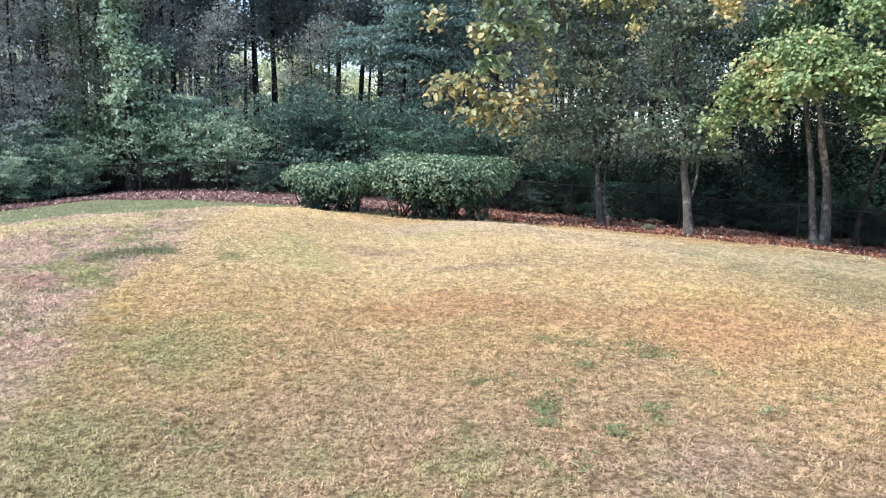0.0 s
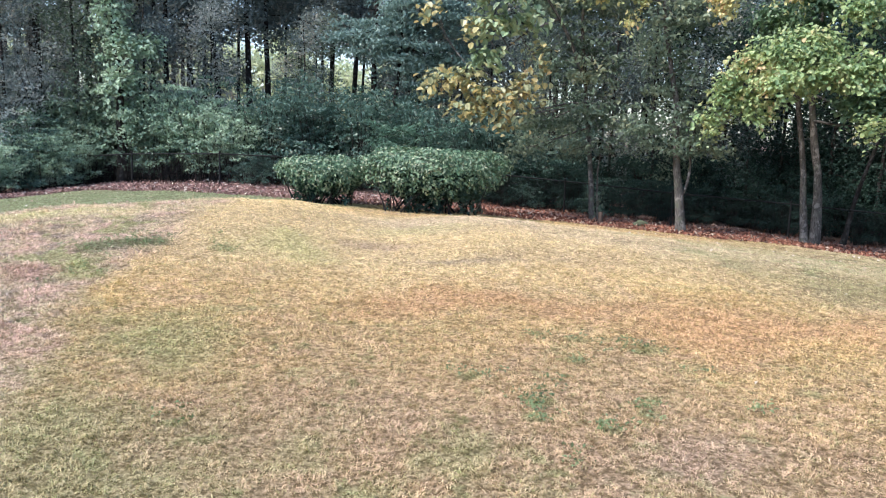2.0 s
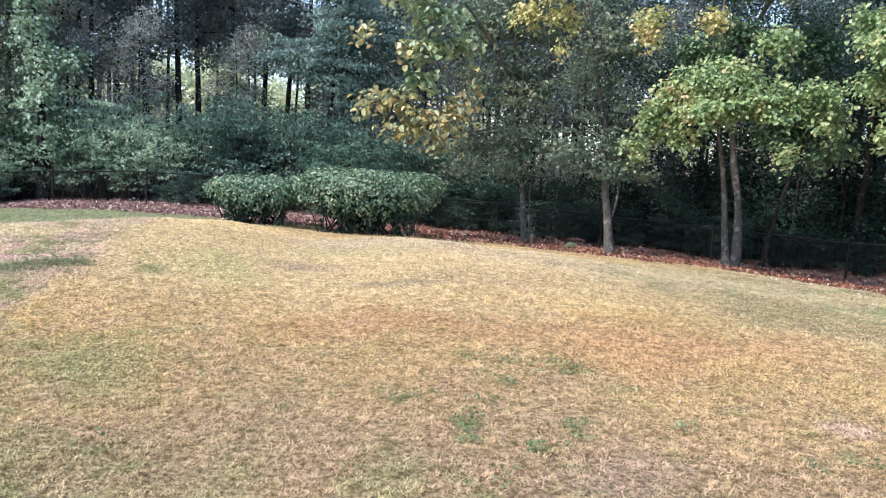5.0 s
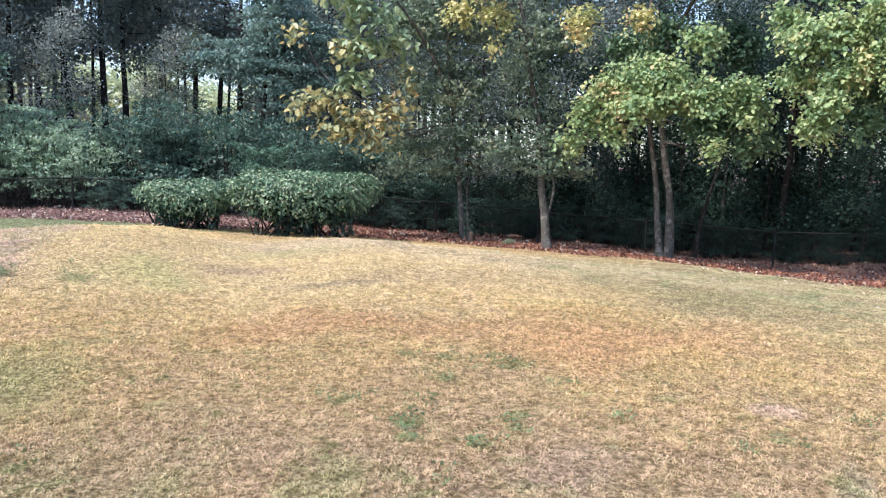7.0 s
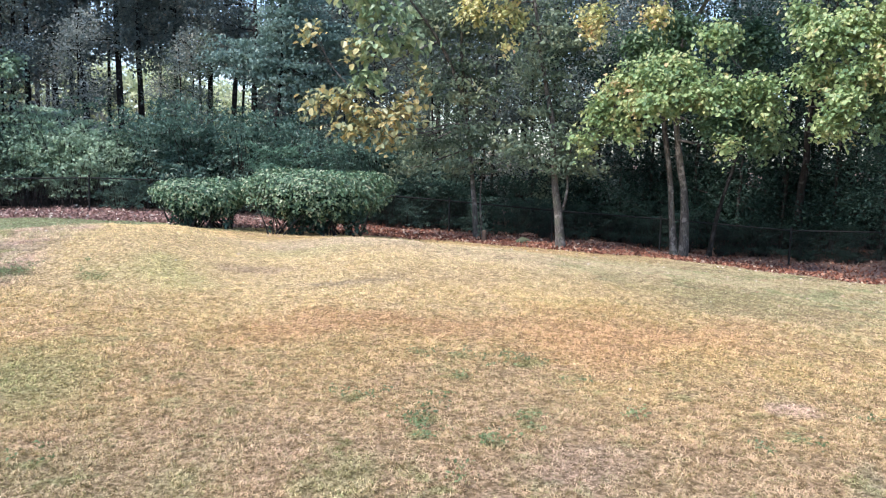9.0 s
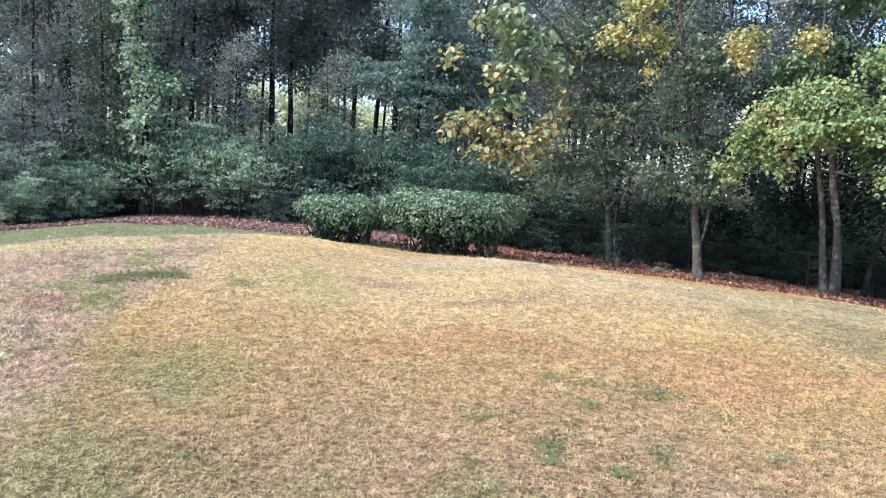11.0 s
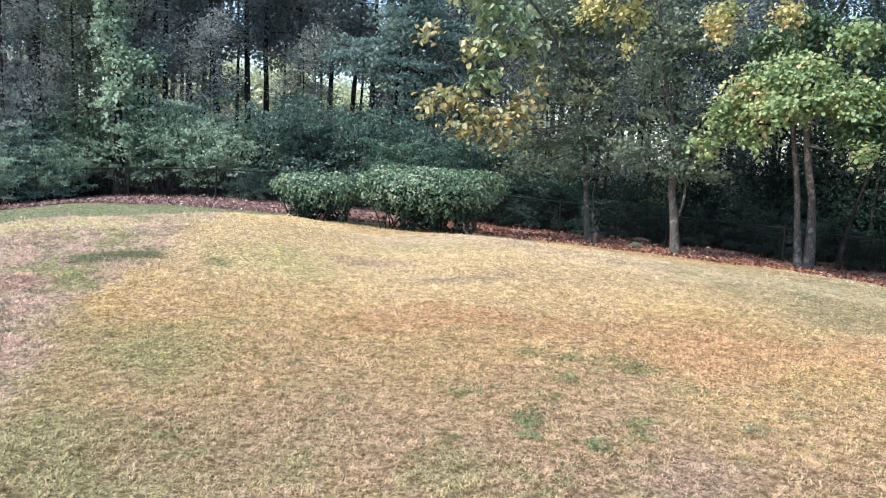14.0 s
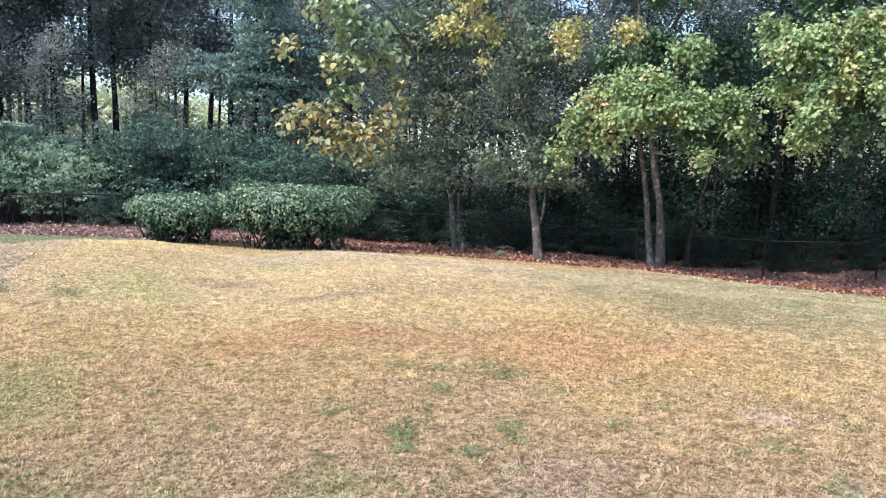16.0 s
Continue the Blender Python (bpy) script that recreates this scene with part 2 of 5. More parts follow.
L_PRIVET = leaf_material("privet_leaf", [(0.2, (0.060, 0.115, 0.090)), (0.5, (0.107, 0.196, 0.152)), (0.75, (0.177, 0.287, 0.226)), (0.95, (0.284, 0.333, 0.242))])
# honeysuckle and woodland leaves are lightened to carry rain haze
L_BRIGHT = leaf_material("honeysuckle_leaf", [(0.2, (0.18, 0.275, 0.19)), (0.55, (0.34, 0.475, 0.335)), (0.9, (0.54, 0.66, 0.48))], wet=0.35)
L_WOOD = leaf_material("woodland_leaf", [(0.15, (0.120, 0.160, 0.158)), (0.5, (0.205, 0.262, 0.250)), (0.75, (0.325, 0.37, 0.33)), (0.92, (0.47, 0.43, 0.34))], wet=0.3)
L_BLUE = leaf_material("oak_leaf", [(0.2, (0.16, 0.25, 0.225)), (0.6, (0.27, 0.39, 0.345)), (0.9, (0.38, 0.49, 0.42))], wet=0.3)
# withered grey-green leaf, paled further with rain haze put into the colour
L_BROWN = leaf_material("withered_hazy_leaf", [(0.2, (0.27, 0.315, 0.30)), (0.5, (0.43, 0.48, 0.455)), (0.72, (0.56, 0.60, 0.55)), (0.95, (0.64, 0.60, 0.51))], wet=0.3)
L_HEDGE = leaf_material("hedge_leaf", [(0.1, (0.050, 0.105, 0.060)), (0.42, (0.115, 0.210, 0.115)), (0.74, (0.240, 0.340, 0.195)), (0.97, (0.50, 0.51, 0.35))], 0.2, 0.5, 0.1, 2.0, wet=0.45)
L_MAPLE = leaf_material("maple_leaf", [(0.08, (0.17, 0.27, 0.14)), (0.30, (0.28, 0.395, 0.19)), (0.58, (0.41, 0.50, 0.235)), (0.8, (0.54, 0.55, 0.27)), (0.95, (0.70, 0.50, 0.29))], 0.45, 0.5, 0.35, 1.1, (0.728, 0.838, 0.828))
# darker copy of the maple leaf; the crown's shade is in its colour
L_MAPLE_SHADE = leaf_material("shaded_maple_leaf", [(0.1, (0.08, 0.15, 0.085)), (0.5, (0.15, 0.25, 0.14)), (0.9, (0.27, 0.38, 0.20))], 0.5, 0.5, 0.3)
L_GOLD = leaf_material("golden_maple_leaf", [(0.1, (0.336, 0.396, 0.180)), (0.5, (0.605, 0.594, 0.280)), (0.75, (0.739, 0.638, 0.310)), (0.95, (0.784, 0.506, 0.280))], 0.45, 0.5, 0.35, 1.5, (0.7, 0.75, 0.7))
L_BIGGREEN = leaf_material("big_green_leaf", [(0.1, (0.18, 0.27, 0.16)), (0.45, (0.33, 0.44, 0.25)), (0.75, (0.50, 0.56, 0.32)), (0.96, (0.68, 0.61, 0.31))], 0.4, 0.45, 0.3, 0.9)
L_YELLOW = leaf_material("big_yellow_leaf", [(0.05, (0.19, 0.24, 0.15)), (0.28, (0.38, 0.42, 0.24)), (0.5, (0.55, 0.52, 0.28)), (0.7, (0.72, 0.61, 0.29)), (0.88, (0.74, 0.57, 0.26)), (0.97, (0.34, 0.23, 0.15))], 0.15, 0.5, 0.35, 0.9)
L_GREY = leaf_material("dogwood_leaf", [(0.15, (0.11, 0.158, 0.110)), (0.5, (0.20, 0.268, 0.185)), (0.8, (0.31, 0.37, 0.25)), (0.95, (0.42, 0.42, 0.26))], wet=0.25)
L_CEDAR = leaf_material("cedar_frond", [(0.2, (0.084, 0.168, 0.120)), (0.7, (0.168, 0.308, 0.209)), (0.95, (0.252, 0.392, 0.269))])
# very dark leaf: deep shade is put into the colour
L_DARK = leaf_material("deep_shade_leaf", [(0.2, (0.018, 0.042, 0.034)), (0.6, (0.042, 0.080, 0.062)), (0.95, (0.085, 0.145, 0.11))], wet=0.15)
# very pale leaf: sunshine on the far thicket is put into the colour
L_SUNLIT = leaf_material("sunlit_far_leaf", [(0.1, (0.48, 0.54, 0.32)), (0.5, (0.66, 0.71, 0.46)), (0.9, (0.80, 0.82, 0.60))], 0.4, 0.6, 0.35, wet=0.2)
L_WEED = leaf_material("weed_leaf", [(0.1, (0.125, 0.165, 0.075)), (0.5, (0.19, 0.25, 0.11)), (0.9, (0.29, 0.35, 0.17))])
k = Mat("dead_leaf")
rust = k.ramp(k.island(), [(0.0, (0.05, 0.026, 0.02)), (0.3, (0.16, 0.068, 0.046)), (0.6, (0.30, 0.125, 0.082)), (0.88, (0.40, 0.21, 0.14)), (0.98, (0.58, 0.46, 0.35))])
dull = k.ramp(k.island(), [(0.0, (0.11, 0.07, 0.06)), (0.35, (0.26, 0.155, 0.135)), (0.7, (0.38, 0.235, 0.205)), (0.93, (0.46, 0.34, 0.29)), (0.985, (0.78, 0.70, 0.60))])
sx = k.n("SeparateXYZ")
k.put(sx.inputs[0], k.pos())
L_LITTER = k.set(color=k.mix(k.span(sx.outputs["X"], -3.0, 2.0), dull, rust), rough=0.85, spec=0.15)
L_PALE = leaf_material("pale_fallen_leaf", [(0.1, (0.45, 0.30, 0.19)), (0.6, (0.62, 0.50, 0.37)), (0.95, (0.74, 0.68, 0.58))], 0.2, 0.7, 0.1)


def bark(name, dark, light):
    k = Mat(name)
    mp = k.n("Mapping")
    k.put(mp.inputs["Vector"], k.pos())
    mp.inputs["Scale"].default_value = (1, 1, 0.18)
    grain = k.noise(mp.outputs[0], 38, 5, 0.7)
    c = k.mix(k.span(grain, 0.35, 0.65), dark, light)
    c = k.mix(k.span(k.noise(k.pos(), 3.0, 4), 0.5, 0.7, 0, 0.6), c, (light[0] * 0.75, light[1] * 0.9, light[2] * 0.7))
    c = k.mix(k.span(k.noise(k.pos(), 5.5, 4, 0.6), 0.54, 0.62, 0, 0.6), c, tuple(min(1, v * 1.8 + 0.03) for v in light))
    k.bump(grain, 0.8, 0.02)
    return k.set(color=c, rough=0.9, spec=0.15)


BARK_GREY = bark("grey_bark", (0.045, 0.041, 0.037), (0.15, 0.136, 0.122))
BARK_DARK = bark("dark_pine_bark", (0.014, 0.013, 0.012), (0.036, 0.032, 0.029))
BARK_PALE = bark("pale_bark", (0.09, 0.085, 0.08), (0.22, 0.21, 0.2))


def paint(name, col, rough, metal=0.0, wear=0.25):
    k = Mat(name)
    c = k.mix(k.span(k.noise(k.pos(), 14, 5, 0.7), 0.5, 0.75, 0, wear), col, tuple(min(1, v * 0.5 + 0.05) for v in col))
    k.bump(k.noise(k.pos(), 90, 2), 0.15, 0.002)
    return k.set(color=c, rough=rough, metal=metal, spec=0.25)


BLACK = paint("black_vinyl_coating", (0.010, 0.011, 0.011), 0.75)
TEAL = paint("green_powder_coat", (0.015, 0.11, 0.10), 0.4)
TEAL_DARK = paint("dark_green_plastic", (0.02, 0.062, 0.068), 0.5)
SIGN = paint("white_sign", (0.72, 0.75, 0.76), 0.3)
SIGN_BLUE = paint("pale_blue_print", (0.25, 0.45, 0.55), 0.3)
GALV = paint("dull_steel", (0.30, 0.31, 0.30), 0.45, 0.7)
BAG = paint("white_plastic_bag", (0.75, 0.75, 0.74), 0.5)
STONE = paint("mossy_stone", (0.09, 0.10, 0.06), 0.95)
CUT_WOOD = bark("weathered_wood", (0.06, 0.045, 0.035), (0.13, 0.09, 0.07))

# ---- ground form ----


def smooth(a, b, v):
    t = np.clip((v - a) / (b - a), 0, 1)
    return t * t * (3 - 2 * t)


def ground_z(x, y):
    """Height of the ground: a low mound in the lawn, falling away to the east; the wood's floor rises to the west."""
    x, y = np.asarray(x, float), np.asarray(y, float)
    xs = np.clip(x, -18, 17) / 10
    d = np.hypot(np.clip(x, -24, 24) * 0.8, np.maximum(y, 0))
    far = smooth(9, 24, d) * (-0.175 - 0.589 * xs - 0.171 * xs**2 + 0.278 * xs**3)
    ridge = np.exp(-((d - 13.442) / 4.359) ** 2) * (0.574 - 0.519 * xs - 0.713 * xs**2 + 0.617 * xs**3)
    lumps = 0.05 * np.exp(-((x + 3.6) / 1.3) ** 2) - 0.11 * np.exp(-((x + 0.4) / 2.0) ** 2) + 0.05 * np.exp(-((x - 3.2) / 1.6) ** 2)
    for c, a in ((-9.5, -0.076), (-6, 0.019), (-4.8, -0.049), (-2.4, 0.035), (-1.2, -0.175), (0, -0.03), (1.2, 0.066), (2.6, -0.055)):
        lumps = lumps + a * np.exp(-((x - c) / 1.3) ** 2)
    ridge += np.exp(-((d - 13.4) / 3.6) ** 2) * lumps
    near = 0.08 * smooth(2, 6, y)
    u = np.clip(0.83 * y - 0.56 * x, 0, 50)
    bank = smooth(-13.0, -15.0, x) * (0.8 * (1 - np.exp(-np.maximum(u - 22.8, 0) / 2.2)) + 0.12 * np.maximum(u - 24, 0))
    rough = 0.012 * np.sin(2.3 * x + 1.1 * np.sin(1.7 * y)) + 0.012 * np.sin(2.9 * y + 1.3 * np.sin(2.1 * x + 0.7))
    east = -0.34 * smooth(8.5, 14.5, x) * smooth(12, 19, np.hypot(np.clip(x, -24, 24), np.clip(y, 0, 60)))
    return far + ridge + near + bank + east + rough


def gz(x, y):
    return float(ground_z(x, y))


# ---- mesh helpers ----
def mesh_of(name, verts, quads, material, flat=True):
    """A mesh from arrays of corners and four-cornered faces."""
    verts, quads = np.asarray(verts, np.float32).reshape(-1, 3), np.asarray(quads, np.int32).reshape(-1, 4)
    me = bpy.data.meshes.new(name)
    me.vertices.add(len(verts)), me.loops.add(quads.size), me.polygons.add(len(quads))
    me.vertices.foreach_set("co", verts.ravel())
    me.loops.foreach_set("vertex_index", quads.ravel())
    me.polygons.foreach_set("loop_start", np.arange(0, quads.size, 4, dtype=np.int32))
    me.polygons.foreach_set("use_smooth", np.full(len(quads), not flat))
    me.update(calc_edges=True)
    me.materials.append(material)
    return me


def part(name, data, material, parent, label=""):
    """One mesh object (from a bmesh or a mesh) under a thing or a part."""
    if isinstance(data, bmesh.types.BMesh):
        me = bpy.data.meshes.new(name)
        data.to_mesh(me), data.free()
        me.materials.append(material)
    else:
        me = data
    ob = new(name, me)
    ob.parent = parent
    return tagged(ob, label)


def thing(name, x, y, z, label, category, group="", turn=0.0):
    ob = new(name)
    ob.matrix_basis = pose(x, y, z, 0, 0, turn)
    ob.empty_display_size = 0.2
    return tagged(ob, label, category, group)


def unit(v):
    return v / np.maximum(np.linalg.norm(v, axis=-1, keepdims=True), 1e-9)


def leaves(rng, at, size, up=0.5, droop=0.0, wide=0.62, fold=0.18, round_leaf=False, facing=None):
    """Leaf blades with a folded midrib at the places given: corners and faces."""
    n = len(at)
    size = size * rng.uniform(0.65, 1.35, n)[:, None]
    nrm = unit(rng.normal(size=(n, 3)) * [1, 1, 0.8] + [0, 0, up * 2]) if facing is None else unit(facing + rng.normal(size=(n, 3)) * 0.42)
    way = rng.normal(size=(n, 3)) - [0, 0, droop * 2]
    way = unit(way - nrm * np.sum(way * nrm, 1, keepdims=True))
    side = np.cross(nrm, way)
    a = at - way * size * 0.5
    tip = at + way * size * 0.5 - nrm * size * 0.12
    if round_leaf:
        lo, hi = at - way * size * 0.22 + nrm * size * fold, at + way * size * 0.2 + nrm * size * fold * 0.6
        w0, w1 = side * size * wide * 0.46, side * size * wide * 0.42
        v = np.stack([a, lo - w0, hi - w1, tip, hi + w1, lo + w0], 1).reshape(-1, 3)
        k = 6 * np.arange(n)[:, None]
        return v, np.concatenate([k + [0, 1, 2, 3], k + [0, 3, 4, 5]], 1).reshape(-1, 4)
    left = at + side * size * wide * 0.5 + nrm * size * fold
    right = at - side * size * wide * 0.5 + nrm * size * fold
    v = np.stack([a, right, tip, left], 1).reshape(-1, 3)
    return v, np.arange(4 * n).reshape(n, 4)


def tube(path, radii, sides=7, rng=None):
    """A tapering round limb along a path: corners and faces."""
    path, radii = np.asarray(path, float), np.asarray(radii, float)
    tan = unit(np.gradient(path, axis=0))
    ref = np.where(np.abs(tan[:, 2:]) > 0.9, [[1.0, 0, 0]], [[0, 0, 1.0]])
    u = unit(np.cross(tan, ref))
    u = unit(np.cross(np.cross(tan, u[:1].repeat(len(u), 0)), tan) * -1) if len(u) > 1 else u
    w = np.cross(tan, u)
    ang = np.linspace(0, 2 * math.pi, sides, endpoint=False)
    rr = radii[:, None] * (1 if rng is None else rng.uniform(0.88, 1.12, (len(path), sides)))
    ring = path[:, None] + rr[..., None] * (np.cos(ang)[None, :, None] * u[:, None] + np.sin(ang)[None, :, None] * w[:, None])
    i, j = np.meshgrid(np.arange(len(path) - 1), np.arange(sides), indexing="ij")
    a, b = i * sides + j, i * sides + (j + 1) % sides
    return ring.reshape(-1, 3), np.stack([a, b, b + sides, a + sides], -1).reshape(-1, 4)


def gather(pieces):
    vs, fs, k = [], [], 0
    for v, f in pieces:
        vs.append(v), fs.append(f + k)
        k += len(v)
    return np.concatenate(vs), np.concatenate(fs)


def bent(rng, a, b, n=6, sag=0.06):
    """A slightly wandering path from a to b."""
    a, b = np.asarray(a, float), np.asarray(b, float)
    t = np.linspace(0, 1, n)[:, None]
    ln = np.linalg.norm(b - a)
    wig = np.cumsum(rng.normal(size=(n, 3)), 0) * sag * ln / n
    wig -= wig[:1] + (wig[-1:] - wig[:1]) * t
    return a + (b - a) * t + wig


def smooth_path(pts, n=14):
    """A smooth path through a few control places."""
    pts = np.asarray(pts, float)
    s = np.concatenate([[0], np.cumsum(np.linalg.norm(np.diff(pts, axis=0), axis=1))])
    u = np.linspace(0, s[-1], n)
    p = np.stack([np.interp(u, s, pts[:, k]) for k in range(3)], 1)
    q = p.copy()
    q[1:-1] = (p[:-2] + 2 * p[1:-1] + p[2:]) / 4
    return q


def clusters(rng, c, r, n, shell=0.55):
    """Places of twigs in a lumpy ellipsoid, more of them near its skin."""
    d = unit(rng.normal(size=(n, 3)))
    rad = shell + (1 - shell) * rng.random(n) ** 0.7
    rad *= 0.82 + 0.26 * np.sin(d[:, 0] * 5 + c[0]) * np.sin(d[:, 1] * 4 + c[1] + d[:, 2] * 5)
    return np.asarray(c) + d * np.asarray(r) * rad[:, None]


def foliage(rng, spots, per, spread, size, **kw):
    """Sprays of leaves round each twig place."""
    spots = np.repeat(spots, per, 0)
    at = spots + rng.normal(size=spots.shape) * spread * np.array([1, 1, 0.7])
    return leaves(rng, at, size, **kw)


def hanging(rng, spots, centre, per, spread, size, wide=0.85):
    """Sprays whose leaves hang one over another like shingles, facing outwards."""
    d = spots - centre
    top = rng.random(len(d)) < 0.7
    d[:, 2] = np.where(top, np.abs(d[:, 2]), d[:, 2])
    at = np.repeat(d, per, 0)
    face = unit(at * [1, 1, 0.7] + [0, 0, 0.1]) * 0.6 + [0, 0, 0.6]
    m = len(at)
    at = at + rng.normal(size=(m, 3)) * spread * np.array([1, 1, 0.5]) - np.c_[np.zeros((m, 2)), np.abs(rng.normal(size=m)) * spread * 1.3]
    return leaves(rng, at + centre, size, droop=1.1, wide=wide, round_leaf=True, facing=face)


def tiered(rng, spots, centre, per, spread, size, step):
    """Flat sprays in tiers, as on a dogwood."""
    d = spots - centre
    d[:, 2] = np.round(d[:, 2] / step) * step - 0.12 * np.hypot(d[:, 0], d[:, 1]) + rng.normal(size=len(d)) * 0.1
    at = np.repeat(d + centre, per, 0)
    at = at + rng.normal(size=at.shape) * spread * np.array([1.25, 1.25, 0.3])
    return leaves(rng, at, size, up=0.75, droop=0.5, wide=0.6)


def build_tree(name, base, stems, masses, leaf_mat, bark_mat, label, seed, per=16, spread=0.2, size=0.09, group="", density=13.0, category="tree", hang=False, **kw):
    """A tree: stems (path in metres from its base, radius at foot and top), leaf masses (centre, radii[, leaf material]), limbs out to the masses."""
    rng = np.random.RandomState(seed)
    top = thing(name, *base, label, category, group)
    wood, spines = [], []
    for pts, r0, r1 in stems:
        p = smooth_path(pts, 16)
        taper = np.linspace(0, 1, len(p))
        p = p + np.cumsum(rng.normal(size=p.shape) * [1, 1, 0], 0) * min(r0 * 0.22, 0.025)
        rad = (r0 - r1) * (1 - taper) ** 1.4 + r1 + r0 * 0.4 * np.exp(-taper * 16)
        wood.append(tube(p, rad, 9, rng))
        spines.append(np.c_[p, rad])
    spine = np.concatenate(spines)
    crowns = {}
    for mass in masses:
        c, r = np.asarray(mass[0], float), np.asarray(mass[1], float)
        mat = mass[2] if len(mass) > 2 else leaf_mat
        n = max(6, int(density * (r[0] * r[1] + r[1] * r[2] + r[0] * r[2]) * 2.2))
        spots = clusters(rng, c, r, n)
        low = spine[spine[:, 2] < c[2] + 0.7]
        low = low if len(low) else spine[:1]
        s = low[np.argmin(np.linalg.norm(low[:, :3] - c, axis=1) + 0.3 * (c[2] - low[:, 2]))]
        limb = bent(rng, s[:3], c, 7, 0.12)
        r0 = max(0.015, min(0.5 * s[3], 0.010 * np.linalg.norm(c - s[:3]) + 0.012))
        wood.append(tube(limb, np.linspace(r0, 0.012, 7), 6))
        for q in spots[rng.permutation(n)[: max(4, n // 5)]]:
            st = limb[rng.randint(2, 7)]
            wood.append(tube(bent(rng, st, q, 4, 0.15), np.linspace(0.012, 0.003, 4), 4))
        opts = dict(per=per, spread=spread, size=size, hang=hang)
        if len(mass) > 3:
            opts.update(mass[3])
        if opts.get("hang"):
            made = hanging(rng, spots, c, opts["per"], opts["spread"], opts["size"], opts.get("wide", 0.85))
        elif opts.get("tier"):
            made = tiered(rng, spots, c, opts["per"], opts["spread"], opts["size"], opts["tier"])
        else:
            made = foliage(rng, spots, opts["per"], opts["spread"], opts["size"], **kw)
        crowns.setdefault(mat.name, []).append(made)
    v, f = gather(wood)
    part("trunk", mesh_of("trunk", v, f, bark_mat, False), None, top)
    for key, pieces in crowns.items():
        v, f = gather(pieces)
        part("crown", mesh_of("crown", v, f, bpy.data.materials[key]), None, top)
    return top


# ---- ground ----
def ground():
    inner = np.arange(-32, 32.01, 0.3)
    outer = 32 + np.geomspace(1, 1500, 22)
    ax = np.concatenate([-outer[::-1], inner, outer])
    ay = np.concatenate([-(outer[::-1] - 32) - 4, np.arange(-4, 40, 0.3), 40 + np.geomspace(1, 1500, 22)])
    X, Y = np.meshgrid(ax, ay)
    Z = ground_z(X, Y)
    h, w = X.shape
    i, j = np.meshgrid(np.arange(h - 1), np.arange(w - 1), indexing="ij")
    a = i * w + j
    ob = new("ground", mesh_of("ground", np.stack([X, Y, Z], -1), np.stack([a, a + 1, a + w + 1, a + w], -1), TURF, False))
    tagged(ob, "gently mounded back lawn with a strip of dead leaves along the fence", "lawn", kind="structure")


def litter_edge(x):
    """The front edge of the dead leaves, as y over x."""
    return 21.3 - 0.37 * np.maximum(x - 4, 0) + 0.26 * np.maximum(-3 - x, 0) - 1.7 * np.maximum(-10.3 - x, 0) - 0.6 * np.clip(x - 9.3, 0, 6)


def grass():
    """Short dry blades in tangled tufts, thick where the camera is near and coarser far off."""
    rng = np.random.RandomState(5)
    pieces = []
    for r0, r1, n, tall, wide, many in ((3.2, 6.5, 16000, 0.043, 0.0062, 12), (6.5, 10, 18000, 0.042, 0.0085, 11), (10, 16, 27000, 0.040, 0.0095, 9), (16, 23.5, 17000, 0.042, 0.014, 8)):
        r = np.sqrt(rng.uniform(r0**2, r1**2, n))
        a = np.radians(rng.uniform(-42, 47, n))
        x, y = r * np.sin(a), r * np.cos(a)
        keep = y < litter_edge(x) + rng.normal(size=n) * 0.25
        x, y = np.repeat(x[keep], many), np.repeat(y[keep], many)
        m = len(x)
        loose = 0.02 if r0 < 5 else 0.026 * (r0 / 4) ** 0.5
        x, y = x + rng.normal(size=m) * loose, y + rng.normal(size=m) * loose
        foot = np.stack([x, y, ground_z(x, y) - 0.004], 1)
        comb = np.repeat(rng.normal(size=(keep.sum(), 2)) * 0.7, many, 0)
        lean = rng.normal(size=(m, 2)) * 0.9 + comb
        wave = np.repeat([noise.noise((px * 9, py * 9, 3.7)) for px, py in zip(x[::many], y[::many])], many)
        pits = np.repeat([noise.noise((px * 17, py * 17, 8.1)) for px, py in zip(x[::many], y[::many])], many)
        tuss = np.repeat([min(1.0, max(0.0, 2.4 * noise.noise((px * 4.2, py * 4.2, 1.3)))) * (px < -3.4) * (py < 15) for px, py in zip(x[::many], y[::many])], many)
        h = (tall * rng.uniform(0.45, 1.25, m) * np.clip(1 + 0.8 * wave, 0.4, 1.6) * np.where(pits < -0.22, 0.3 if r0 < 10 else 0.7, 1.0) * (1 + 1.3 * tuss))[:, None]
        way = unit(np.c_[lean, np.full(m, 0.42)])
        tip = foot + way * h
        mid = foot + unit(way + [0, 0, 0.7]) * h * 0.55
        th = rng.uniform(0, math.pi, m)
        s = np.stack([np.cos(th), np.sin(th), np.zeros(m)], 1) * wide * 0.5
        v = np.stack([foot, mid + s, tip, mid - s], 1).reshape(-1, 3)
        pieces.append((v, np.arange(4 * m).reshape(m, 4)))
    v, f = gather(pieces)
    ob = new("grass", mesh_of("grass", v, f, GRASS))
    tagged(ob, "short dry straw-coloured turf with thin green patches", "grass", kind="stuff")


